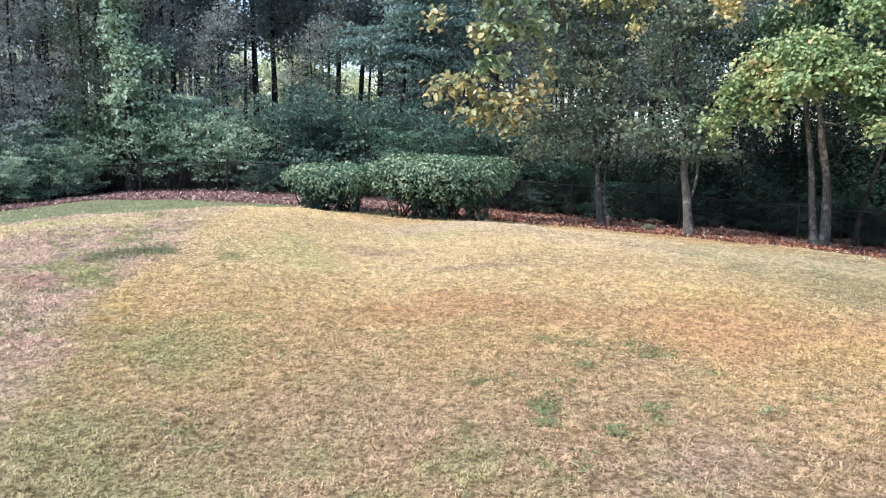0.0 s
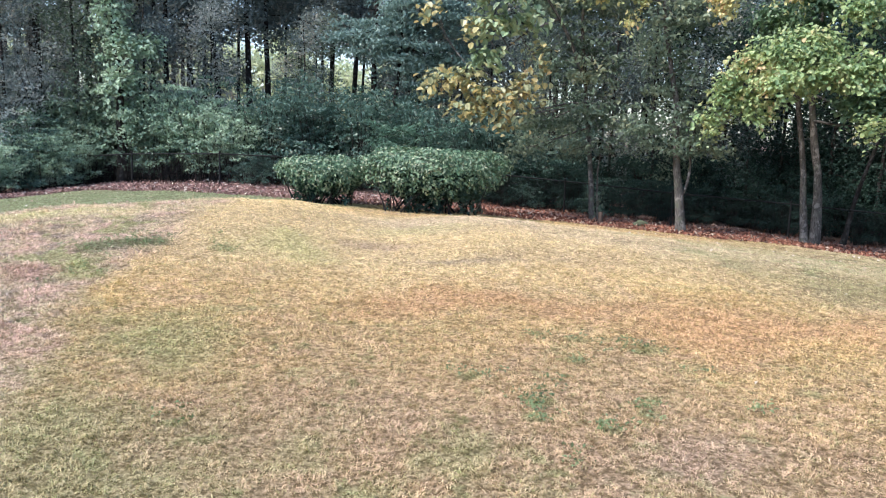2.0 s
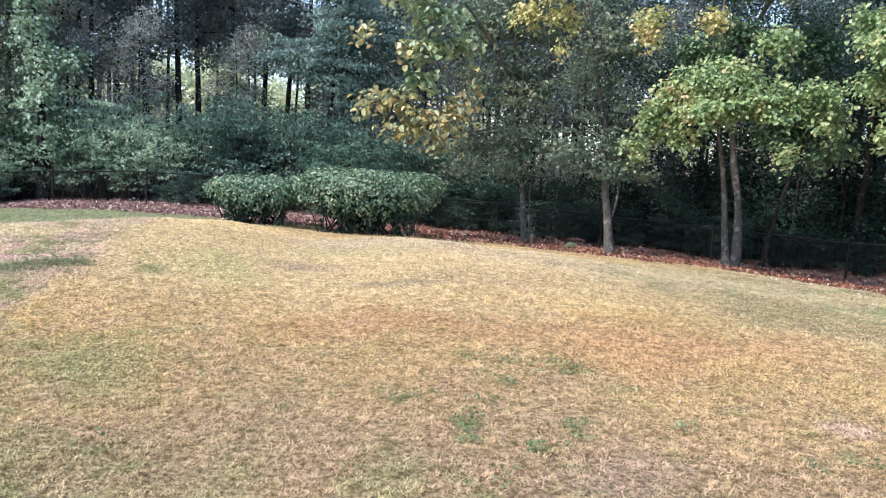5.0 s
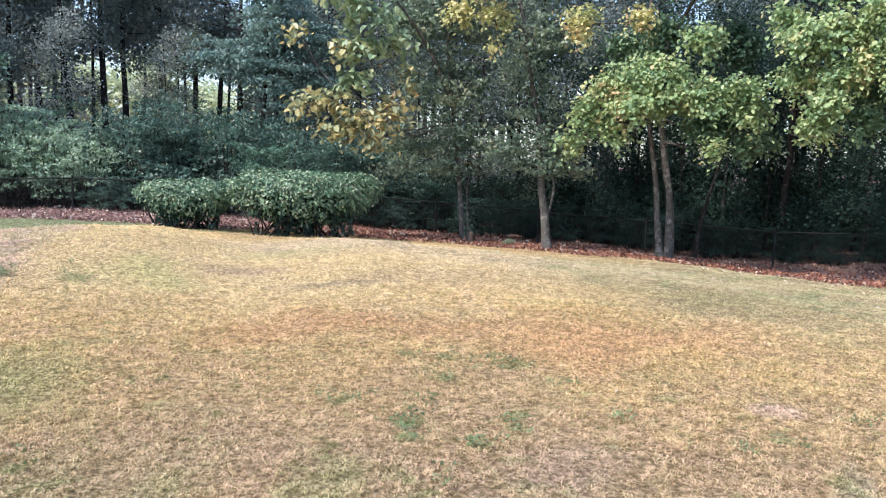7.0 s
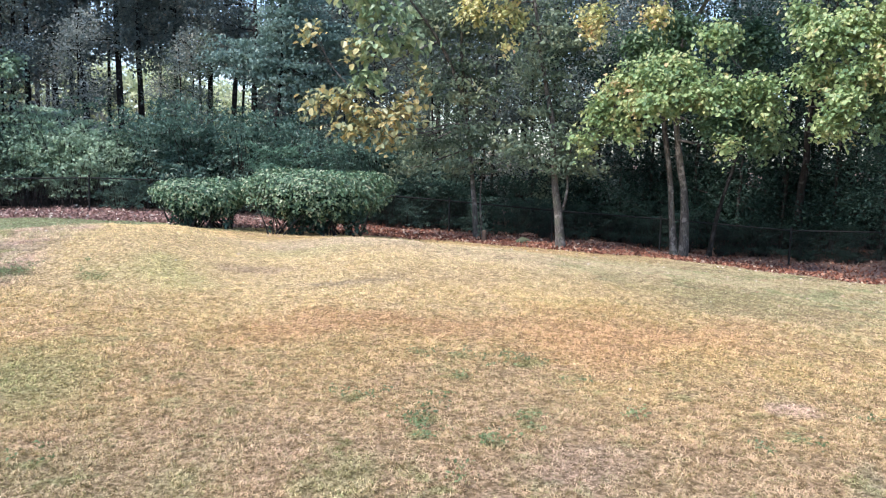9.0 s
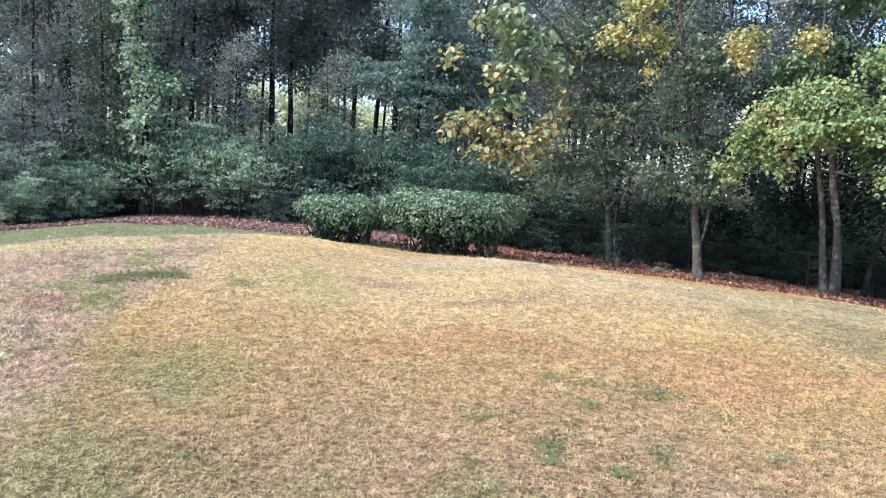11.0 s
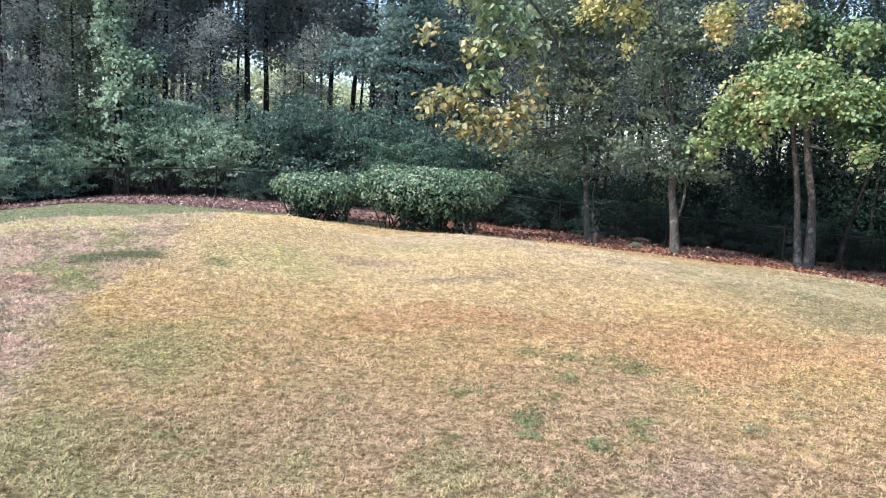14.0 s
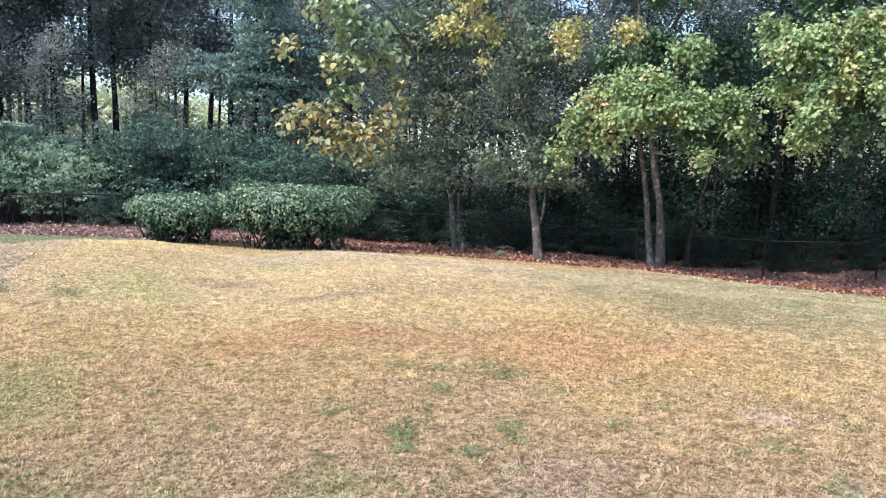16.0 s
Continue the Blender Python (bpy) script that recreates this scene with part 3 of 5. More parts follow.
def litter():
    """Dead leaves heaped along the fence and scattered under the trees, and pale ones blown on to the lawn."""
    rng = np.random.RandomState(8)
    n = 26000
    x = rng.uniform(-19, 18, n)
    y = litter_edge(x) + np.abs(rng.normal(size=n)) * (2.2 + 0.3 * np.clip(x - 9.3, 0, 6)) - 0.25
    x[:6000] = rng.uniform(-19, -10.5, 6000)
    y[:6000] = litter_edge(x[:6000]) - 0.2 + rng.random(6000) ** 1.4 * np.maximum(27 - litter_edge(x[:6000]), 2)
    at = np.stack([x, y, ground_z(x, y) + rng.uniform(0.0, 0.07, n)], 1)
    v, f = leaves(rng, at, 0.085, up=0.45, wide=0.7, fold=0.12)
    tagged(new("leaf_litter", mesh_of("leaf_litter", v, f, L_LITTER)), "rust-brown dead leaves heaped along the fence", "leaf litter", kind="stuff")
    n = 420
    x, y = rng.uniform(-14, 15, n), 21.5 - np.abs(rng.normal(size=n)) * 5.5
    x[:130], y[:130] = rng.uniform(3, 15, 130), rng.uniform(9, 18, 130)
    x[130:200], y[130:200] = rng.uniform(-13, -4, 70), rng.uniform(8, 23, 70)
    y = np.clip(y, 5, 23)
    at = np.stack([x, y, ground_z(x, y) + 0.045], 1)
    at[0] = (2.6, 5.86, gz(2.6, 5.86) + 0.05)
    v, f = leaves(rng, at, 0.058, up=1.2, wide=0.75)
    tagged(new("fallen_leaves", mesh_of("fallen_leaves", v, f, L_PALE)), "pale dry leaves scattered over the lawn", "fallen leaves", kind="stuff")


def weeds():
    """Small green broad-leaved weeds standing in the dry turf."""
    rng = np.random.RandomState(12)
    made = []
    for x, y, r in ((-2.81, 10.05, 0.2), (0.79, 5.4, 0.12), (0.72, 5.1, 0.1), (2.02, 6.8, 0.16), (1.85, 6.7, 0.1), (0.98, 7.06, 0.08), (1.0, 5.7, 0.14), (0.3, 6.0, 0.1),
                    (1.24, 4.92, 0.08), (-1.68, 4.82, 0.08), (1.3, 6.95, 0.08), (1.55, 5.2, 0.08), (-4.15, 9.75, 0.26), (-3.75, 10.05, 0.22), (-3.95, 9.9, 0.24), (-4.35, 9.65, 0.2), (-3.6, 10.1, 0.14), (-4.1, 8.6, 0.2), (2.26, 6.14, 0.09), (2.43, 5.29, 0.11), (1.65, 6.87, 0.09), (1.27, 6.32, 0.09), (1.61, 5.11, 0.07), (1.23, 4.85, 0.09), (3.09, 4.56, 0.09), (3.38, 4.74, 0.09), (4.15, 5.03, 0.1), (0.92, 4.35, 0.09), (0.68, 5.38, 0.11), (0.82, 5.15, 0.12), (0.47, 5.89, 0.08)):
        n = int(26 + 1100 * r * r)
        knots = rng.normal(size=(max(3, int(r * 50)), 2)) * r * 0.9
        pick = knots[rng.randint(0, len(knots), n)]
        px, py = x + pick[:, 0] + rng.normal(size=n) * 0.035, y + pick[:, 1] + rng.normal(size=n) * 0.035
        made.append(leaves(rng, np.stack([px, py, ground_z(px, py) + rng.uniform(0.03, 0.075, n)], 1), 0.034, up=0.6, wide=0.45))
    v, f = gather(made)
    tagged(new("weeds", mesh_of("weeds", v, f, L_WEED)), "low green weeds in thin patches of the dry lawn", "weeds", kind="stuff")


# ---- fence ----
FENCE = [(-12.9, 26.4), (-10.2, 26.0), (-7.15, 25.6), (-4.2, 25.3), (-1.4, 25.0), (1.5, 24.8), (4.15, 24.4), (7.3, 23.4),
         (10.4, 22.2), (13.6, 20.4), (15.9, 18.6), (18.2, 16.4)]


def rod(a, b, r, sides=8):
    return tube([a, b], [r, r], sides)


def capped(bm, r, h, z, sides=16, r2=None):
    bmesh.ops.create_cone(bm, cap_ends=True, segments=sides, radius1=r, radius2=r if r2 is None else r2, depth=h, matrix=Matrix.Translation((0, 0, z + h / 2)))


def box(bm, cx, cy, cz, sx, sy, sz, bevel=0.0, rot=None):
    m = Matrix.Translation((cx, cy, cz)) @ (rot or Matrix()) @ Matrix.Diagonal((sx, sy, sz, 1))
    made = bmesh.ops.create_cube(bm, size=1, matrix=m)
    if bevel:
        edges = {e for v in made["verts"] for e in v.link_edges}
        bmesh.ops.bevel(bm, geom=list(edges), offset=bevel, segments=2, affect="EDGES")


def fence():
    top = thing("fence", FENCE[0][0], FENCE[0][1], gz(*FENCE[0]), "low black vinyl-coated chain-link fence along the wood's edge", "fence")
    o = np.array([FENCE[0][0], FENCE[0][1], gz(*FENCE[0])])
    H = 1.02
    bm = bmesh.new()
    capped(bm, 0.03, H + 0.25, -0.2, 12)
    bmesh.ops.create_uvsphere(bm, u_segments=12, v_segments=6, radius=0.038, matrix=Matrix.Translation((0, 0, H + 0.06)))
    post_mesh = bpy.data.meshes.new("post")
    bm.to_mesh(post_mesh), bm.free()
    post_mesh.materials.append(BLACK)
    for x, y in FENCE:
        p = new("post", post_mesh)
        p.parent = top
        p.location = Vector((x, y, gz(x, y))) - Vector(o)
    for (xa, ya), (xb, yb) in zip(FENCE, FENCE[1:]):
        a, b = np.array([xa, ya, gz(xa, ya) + H]) - o, np.array([xb, yb, gz(xb, yb) + H]) - o
        v, f = rod(a, b, 0.021)
        part("rail", mesh_of("rail", v, f, BLACK, False), None, top)
        # woven wire: two families of slanting wires between post feet and rail
        ln = math.hypot(xb - xa, yb - ya)
        n = int(ln / 0.075)
        rows = 15
        ws = []
        s = np.arange(n + rows + 1) * 0.075
        for sign in (1, -1):
            for k in range(rows):
                u0 = s - 0.075 * k if sign > 0 else s - 0.075 * (rows - k)
                u1 = u0 + 0.075 if sign > 0 else u0 - 0.075
                ok = (u0 > 0) & (u0 < ln) & (u1 > 0) & (u1 < ln)
                t0, t1 = u0[ok, None] / ln, u1[ok, None] / ln
                z0, z1 = H * (0.02 + 0.97 * k / rows), H * (0.02 + 0.97 * (k + 1) / rows)
                p0, p1 = a + (b - a) * t0 + [0, 0, z0 - H], a + (b - a) * t1 + [0, 0, z1 - H]
                w = np.array([0, 0, 0.0022])
                ws.append(np.stack([p0 - w, p1 - w, p1 + w, p0 + w], 1).reshape(-1, 3))
        v = np.concatenate(ws)
        part("wire_mesh", mesh_of("wire_mesh", v, np.arange(len(v)).reshape(-1, 4), BLACK), None, top)


# ---- clipped hedges ----
def hedge(name, x, y, rx, ry, z0, z1, seed, n, label):
    """A clipped evergreen: leafy dome on many bare stems."""
    rng = np.random.RandomState(seed)
    g = gz(x, y)
    top = thing(name, x, y, g, label, "bush", "clipped bushes")
    h = z1 - z0
    d = unit(rng.normal(size=(n, 3)) * [1, 1, 0.85] + [0, 0, 0.15])
    # broad dome, widest above its middle, tucked in towards the stems below
    d = d[(d[:, 2] > -0.15) | (rng.random(n) < 0.55)]
    # ragged lower edge: bare stems show under it
    hem = -0.62 + 0.3 * np.sin(np.arctan2(d[:, 1], d[:, 0]) * 7 + seed) + 0.2 * np.sin(np.arctan2(d[:, 1], d[:, 0]) * 17 + 2 * seed)
    d = d[d[:, 2] > hem]
    n = len(d)
    el = d[:, 2:]
    flat = np.abs(el) ** 0.75 * np.sign(el)
    ring = np.hypot(d[:, :1], d[:, 1:2]) ** 0.55
    ring = ring * np.where(el < 0, 1 - 0.78 * (-el) ** 1.1, 1.0)
    hor = d[:, :2] / np.maximum(np.hypot(d[:, :1], d[:, 1:2]), 1e-6) * ring
    ph = rng.uniform(0, 6, 6)
    lump = 1 + 0.05 * np.sin(d[:, :1] * 6 + ph[0]) * np.cos(d[:, 1:2] * 5 + ph[1]) + 0.035 * np.sin(d[:, 2:] * 9 + d[:, :1] * 11 + ph[2]) + 0.05 * np.sin(d[:, :1] * 19 + ph[3]) * np.sin(d[:, 1:2] * 17 + d[:, 2:] * 15)
    depth = 1.02 - np.abs(rng.normal(size=(n, 1))) * 0.17
    at = np.c_[hor * [rx, ry], flat * np.where(el > 0, h * 0.4, h * 0.6)] * lump * depth + [0, 0, z0 + h * 0.6]
    out = unit(d * [1, 1, 1.2])
    size = 0.084 * rng.uniform(0.6, 1.4, n)[:, None]
    nrm = unit(out * 1.0 + [0, 0, 0.3] + rng.normal(size=(n, 3)) * 0.45)
    way = rng.normal(size=(n, 3)) + [0, 0, 0.3]
    way = unit(way - nrm * np.sum(way * nrm, 1, keepdims=True))
    side = np.cross(nrm, way)
    v = np.stack([at - way * size * 0.5, at - side * size * 0.28 + nrm * size * 0.1, at + way * size * 0.5, at + side * size * 0.28 + nrm * size * 0.1], 1).reshape(-1, 3)
    part("foliage", mesh_of("foliage", v, np.arange(4 * n).reshape(n, 4), L_HEDGE), None, top)
    # inner twigs and leaves that close the view through; dark colour paints inner shade
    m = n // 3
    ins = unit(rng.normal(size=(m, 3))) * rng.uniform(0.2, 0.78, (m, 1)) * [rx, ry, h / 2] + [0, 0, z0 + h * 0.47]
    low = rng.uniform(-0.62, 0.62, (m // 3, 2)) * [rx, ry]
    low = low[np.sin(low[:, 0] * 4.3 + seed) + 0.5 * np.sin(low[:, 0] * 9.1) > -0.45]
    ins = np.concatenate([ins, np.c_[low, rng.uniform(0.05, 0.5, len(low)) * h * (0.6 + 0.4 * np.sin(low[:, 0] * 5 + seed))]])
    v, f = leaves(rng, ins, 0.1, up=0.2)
    part("inner_shade_foliage", mesh_of("inner_shade_foliage", v, f, L_DARK), None, top)
    for _ in range(30):
        a = rng.uniform(-0.6, 0.6, 2) * [rx, ry]
        b = rng.uniform(-0.85, 0.85, 2) * [rx, ry]
        v, f = tube(bent(rng, (a[0], a[1], -0.12), (0.55 * a[0] + 0.6 * b[0], 0.55 * a[1] + 0.6 * b[1], z0 + h * 0.5), 6, 0.12), np.linspace(0.026, 0.008, 6), 6)
        part("stem", mesh_of("stem", v, f, BARK_DARK, False), None, top)


# ---- trees at the lawn's edge ----
def rel(base, *pts):
    return [tuple(p[i] - base[i] for i in range(3)) for p in pts]


HANG = dict(hang=True, per=32, size=0.108, spread=0.16)
TIER = dict(tier=0.45, per=15, size=0.155, spread=0.18)


def edge_trees():
    # slim tree with a bough of big yellowing leaves
    b = (4.8, 23.0, gz(4.8, 23.0))
    R = lambda *p: rel(b, *p)
    c = lambda *p: rel(b, p)[0]
    gold = [(c(0.03, 21.21, 3.49), (0.46, 0.32, 0.49)), (c(0.7, 21.1, 3.57), (0.59, 0.41, 0.43)), (c(1.45, 21.07, 3.11), (0.68, 0.48, 0.5)), (c(0.82, 21.1, 2.76), (0.59, 0.41, 0.37)), (c(2.23, 21.2, 3.18), (0.69, 0.48, 0.66)),
            (c(1.77, 21.14, 2.58), (0.47, 0.33, 0.34)), (c(2.7, 21.35, 4.09), (0.19, 0.25, 0.73)), (c(-0.23, 21.21, 5.37), (0.43, 0.3, 0.15)), (c(0.92, 21.29, 4.94), (0.22, 0.25, 0.44))]
    bough = [(*m, L_YELLOW, dict(hang=True, per=8, spread=0.18, size=0.19, wide=0.74)) for m in gold]
    green = [(c(1.22, 21.18, 4.09), (0.65, 0.46, 0.37)), (c(1.44, 21.17, 5.0), (0.78, 0.54, 0.4)), (c(2.4, 21.28, 5.16), (0.54, 0.37, 0.35)), (c(1.66, 21.15, 5.81), (0.93, 0.65, 0.34)), (c(0.91, 21.05, 6.4), (0.9, 0.6, 0.3))]
    grey = [(c(4.5, 22.9, 4.3), (1.2, 0.9, 0.9)), (c(3.15, 23.18, 2.48), (0.9, 0.7, 0.6)), (c(4.32, 22.83, 6.3), (1.9, 1.2, 1.1)), (c(2.9, 23.14, 6.2), (0.8, 0.7, 0.7)), (c(4.36, 22.58, 1.82), (0.7, 0.5, 0.35)),
            (c(4.55, 22.7, 2.95), (0.85, 0.5, 0.5)), (c(3.8, 23.2, 8.6), (2.0, 1.5, 1.3)), (c(5.3, 22.7, 2.5), (0.6, 0.5, 0.5)), (c(2.6, 22.9, 1.7), (0.5, 0.4, 0.4))]
    build_tree("tree", b, [(R((4.8, 23.0, b[2] - 0.2), (4.74, 23.09, 0.79), (4.55, 23.16, 2.17), (4.36, 23.13, 3.7), (4.2, 23.1, 5.5), (4.3, 23.2, 8.5), (4.2, 23.2, 10.5)), 0.08, 0.03),
                           (R((4.36, 23.13, 3.7), (3.9, 22.8, 4.6), (3.43, 22.49, 5.41), (2.69, 21.93, 6.23), (1.6, 21.4, 7.0)), 0.075, 0.02),
                           (R((4.95, 22.95, b[2] - 0.1), (4.86, 23.06, 0.79), (4.92, 23.08, 1.7), (5.0, 23.1, 3.0)), 0.036, 0.015),
                           (R((3.43, 22.49, 5.41), (2.4, 21.8, 4.9), (1.3, 21.2, 3.9), (0.5, 21.0, 3.5)), 0.035, 0.01)],
               bough + [(*m, L_BIGGREEN, dict(hang=True, per=7, spread=0.16, size=0.2)) for m in green] + [(*m, L_GREY, TIER) for m in grey]
               + [(c(4.95, 22.95, 0.1), (0.16, 0.15, 0.45), L_GREY, dict(per=8, size=0.085, spread=0.1))],
               L_GREY, BARK_GREY, "slim tree with a drooping bough of big yellowing leaves", 21, per=6, spread=0.2, size=0.175, density=10.5, droop=0.8, up=0.1, wide=0.74, round_leaf=True)
    # grey-leaved tree with a yellow top
    b = (6.98, 21.37, gz(6.98, 21.37))
    R = lambda *p: rel(b, *p)
    c = lambda *p: rel(b, p)[0]
    build_tree("tree", b, [(R((6.98, 21.37, b[2] - 0.2), (6.74, 21.56, 1.38), (6.5, 21.59, 3.5), (6.02, 21.54, 5.24), (5.65, 21.39, 6.6), (5.4, 21.3, 9.0)), 0.125, 0.03),
                           (R((6.88, 21.44, 0.35), (7.06, 21.4, 0.8), (7.12, 21.4, 1.3), (7.05, 21.3, 2.1), (7.3, 21.3, 2.8)), 0.05, 0.02)],
               [(c(4.09, 20.84, 5.95), (0.42, 0.4, 0.55), L_GOLD, dict(hang=True, per=24, size=0.125, spread=0.14)), (c(5.04, 20.68, 5.68), (0.45, 0.4, 0.85), L_GOLD, dict(hang=True, per=24, size=0.125, spread=0.14)), (c(4.79, 20.54, 6.8), (0.9, 0.6, 0.45), L_GOLD, dict(hang=True, per=24, size=0.125, spread=0.14)),
                ] + [(*m, L_GREY, TIER) for m in (
                    (c(6.6, 21.57, 4.0), (1.05, 0.8, 0.8)), (c(6.04, 21.6, 2.4), (1.0, 0.7, 0.6)), (c(6.75, 21.05, 2.6), (0.8, 0.45, 0.55)), (c(6.3, 21.1, 5.3), (0.8, 0.5, 0.6)), (c(7.43, 21.33, 2.79), (0.9, 0.6, 0.55)),
                    (c(7.21, 21.7, 5.77), (1.2, 1.0, 1.1)), (c(6.6, 21.0, 1.75), (0.6, 0.4, 0.3)), (c(7.7, 21.3, 1.9), (0.6, 0.4, 0.35)), (c(6.2, 21.8, 8.2), (2.0, 1.4, 1.3)))],
               L_GREY, BARK_GREY, "forked tree with mottled grey bark and thinning grey-green leaves", 22, per=15, spread=0.16, size=0.14, up=0.4, droop=0.3, density=7.5)
    # twin-stemmed maple turning yellow
    b = (10.28, 20.67, gz(10.28, 20.67))
    R = lambda *p: rel(b, *p)
    c = lambda *p: rel(b, p)[0]
    lit = [(c(8.79, 18.67, 4.29), (1.1, 0.77, 0.59)), (c(7.99, 19.24, 3.96), (0.9, 0.63, 0.63)), (c(7.48, 19.65, 3.31), (0.64, 0.45, 0.55)), (c(8.34, 18.55, 3.55), (0.9, 0.63, 0.45)), (c(9.27, 18.32, 3.72), (0.84, 0.59, 0.58)), (c(7.87, 19.18, 2.91), (0.48, 0.33, 0.36)),
           (c(9.91, 18.1, 3.86), (0.69, 0.48, 0.57)), (c(10.63, 17.69, 3.95), (0.59, 0.42, 0.48)), (c(11.0, 17.7, 3.46), (0.51, 0.36, 0.45)), (c(7.13, 20.0, 2.67), (0.37, 0.26, 0.31)), (c(10.04, 17.8, 2.5), (0.21, 0.25, 0.37)), (c(9.87, 18.35, 5.24), (0.61, 0.43, 0.55))]
    # masses given the darker leaf colour as painted shade
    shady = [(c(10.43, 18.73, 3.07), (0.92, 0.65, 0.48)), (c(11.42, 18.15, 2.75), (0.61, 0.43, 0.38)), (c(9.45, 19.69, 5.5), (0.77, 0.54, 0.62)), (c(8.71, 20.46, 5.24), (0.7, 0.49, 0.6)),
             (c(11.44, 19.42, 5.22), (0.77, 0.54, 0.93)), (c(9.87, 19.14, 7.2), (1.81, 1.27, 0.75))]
    build_tree("maple_tree", b, [(R((10.18, 20.72, b[2] - 0.2), (10.02, 20.9, 0.96), (9.8, 21.02, 2.76), (9.49, 20.84, 4.19), (9.3, 20.7, 6.5), (9.2, 20.6, 9.5)), 0.10, 0.035),
                                 (R((10.39, 20.62, b[2] - 0.2), (10.41, 20.71, 0.97), (10.24, 20.82, 2.11), (9.96, 20.92, 3.25), (9.76, 20.59, 5.13), (10.6, 19.9, 7.0), (11.0, 19.5, 9.5)), 0.13, 0.035),
                                 (R((9.9, 20.8, 3.6), (10.2, 19.6, 4.1), (10.6, 18.4, 4.3), (10.9, 18.1, 4.4)), 0.045, 0.02)],
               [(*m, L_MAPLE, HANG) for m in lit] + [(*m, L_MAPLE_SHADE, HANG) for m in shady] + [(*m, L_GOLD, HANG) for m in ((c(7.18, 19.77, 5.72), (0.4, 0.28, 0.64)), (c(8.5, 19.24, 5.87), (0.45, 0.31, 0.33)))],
               L_MAPLE, BARK_GREY, "twin-stemmed maple with leaves turning yellow and orange", 23, per=26, spread=0.15, size=0.1, droop=0.6, up=0.35, wide=0.85, density=12.5, round_leaf=True)
    # second maple, its trunk in the shade
    b = (14.9, 22.0, gz(14.9, 22.0))
    R = lambda *p: rel(b, *p)
    c = lambda *p: rel(b, p)[0]
    lit = [(c(11.5, 16.42, 5.06), (0.77, 0.54, 0.61)), (c(12.05, 16.02, 5.28), (0.68, 0.47, 0.55)), (c(12.52, 15.66, 4.57), (0.57, 0.4, 0.59)), (c(11.53, 16.76, 4.17), (0.6, 0.42, 0.46)), (c(11.83, 16.05, 3.55), (0.63, 0.44, 0.44)), (c(11.64, 16.32, 3.05), (0.56, 0.39, 0.37)),
           (c(12.23, 16.13, 4.23), (0.63, 0.44, 0.5)), (c(12.66, 15.54, 5.53), (0.64, 0.45, 0.51)), (c(13.07, 15.19, 4.17), (0.58, 0.41, 0.7)), (c(13.15, 15.13, 5.19), (0.7, 0.49, 0.58)), (c(11.42, 17.19, 5.7), (0.47, 0.33, 0.39)), (c(14.6, 15.6, 4.6), (1.0, 1.0, 1.2))]
    # again the darker leaf colour paints the shade here
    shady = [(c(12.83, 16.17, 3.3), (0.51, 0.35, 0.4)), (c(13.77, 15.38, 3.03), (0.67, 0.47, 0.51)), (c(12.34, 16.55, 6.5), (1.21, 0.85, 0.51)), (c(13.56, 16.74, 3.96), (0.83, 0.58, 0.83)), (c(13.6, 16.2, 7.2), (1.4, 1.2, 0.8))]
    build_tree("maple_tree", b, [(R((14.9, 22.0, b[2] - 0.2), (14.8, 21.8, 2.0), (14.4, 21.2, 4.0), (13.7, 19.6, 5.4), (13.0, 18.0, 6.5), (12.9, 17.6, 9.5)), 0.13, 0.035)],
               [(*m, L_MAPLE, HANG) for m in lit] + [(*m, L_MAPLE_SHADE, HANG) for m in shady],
               L_MAPLE, BARK_DARK, "maple with yellow-green leaves and a dark shaded trunk", 25, per=26, spread=0.15, size=0.1, droop=0.6, up=0.35, wide=0.85, density=12.5, round_leaf=True)
    # thin leaning stem behind the maple
    b = (11.83, 21.89, gz(11.83, 21.89))
    build_tree("tree", b, [(rel(b, (11.83, 21.89, b[2] - 0.1), (12.08, 21.86, 0.84), (12.29, 21.77, 1.63), (12.7, 21.7, 3.2), (12.9, 21.6, 5.0)), 0.075, 0.03)],
               [(rel(b, (12.8, 21.8, 5.2))[0], (1.5, 1.2, 1.2))], L_DARK, BARK_DARK, "thin leaning trunk in deep shade behind the fence", 24, per=22, spread=0.25, size=0.1)


# ---- the wood behind ----
def place(az, r):
    x, y = r * math.sin(radians(az)), r * math.cos(radians(az))
    return x, y, gz(x, y)


USED = set()


def copies(makers, spots, rng):
    """Put copies of the sample things at the spots: the first use moves the sample itself."""
    for az, r, kind, s in spots:
        x, y, z = place(az, r)
        ob = makers[kind % len(makers)]
        m = pose(x, y, z - 0.05, 0, 0, rng.uniform(0, 360)) @ Matrix.Diagonal((s, s, s * rng.uniform(0.9, 1.1), 1))
        if ob.name in USED:
            copy_thing(ob, m)
        else:
            USED.add(ob.name)
            ob.matrix_basis = m


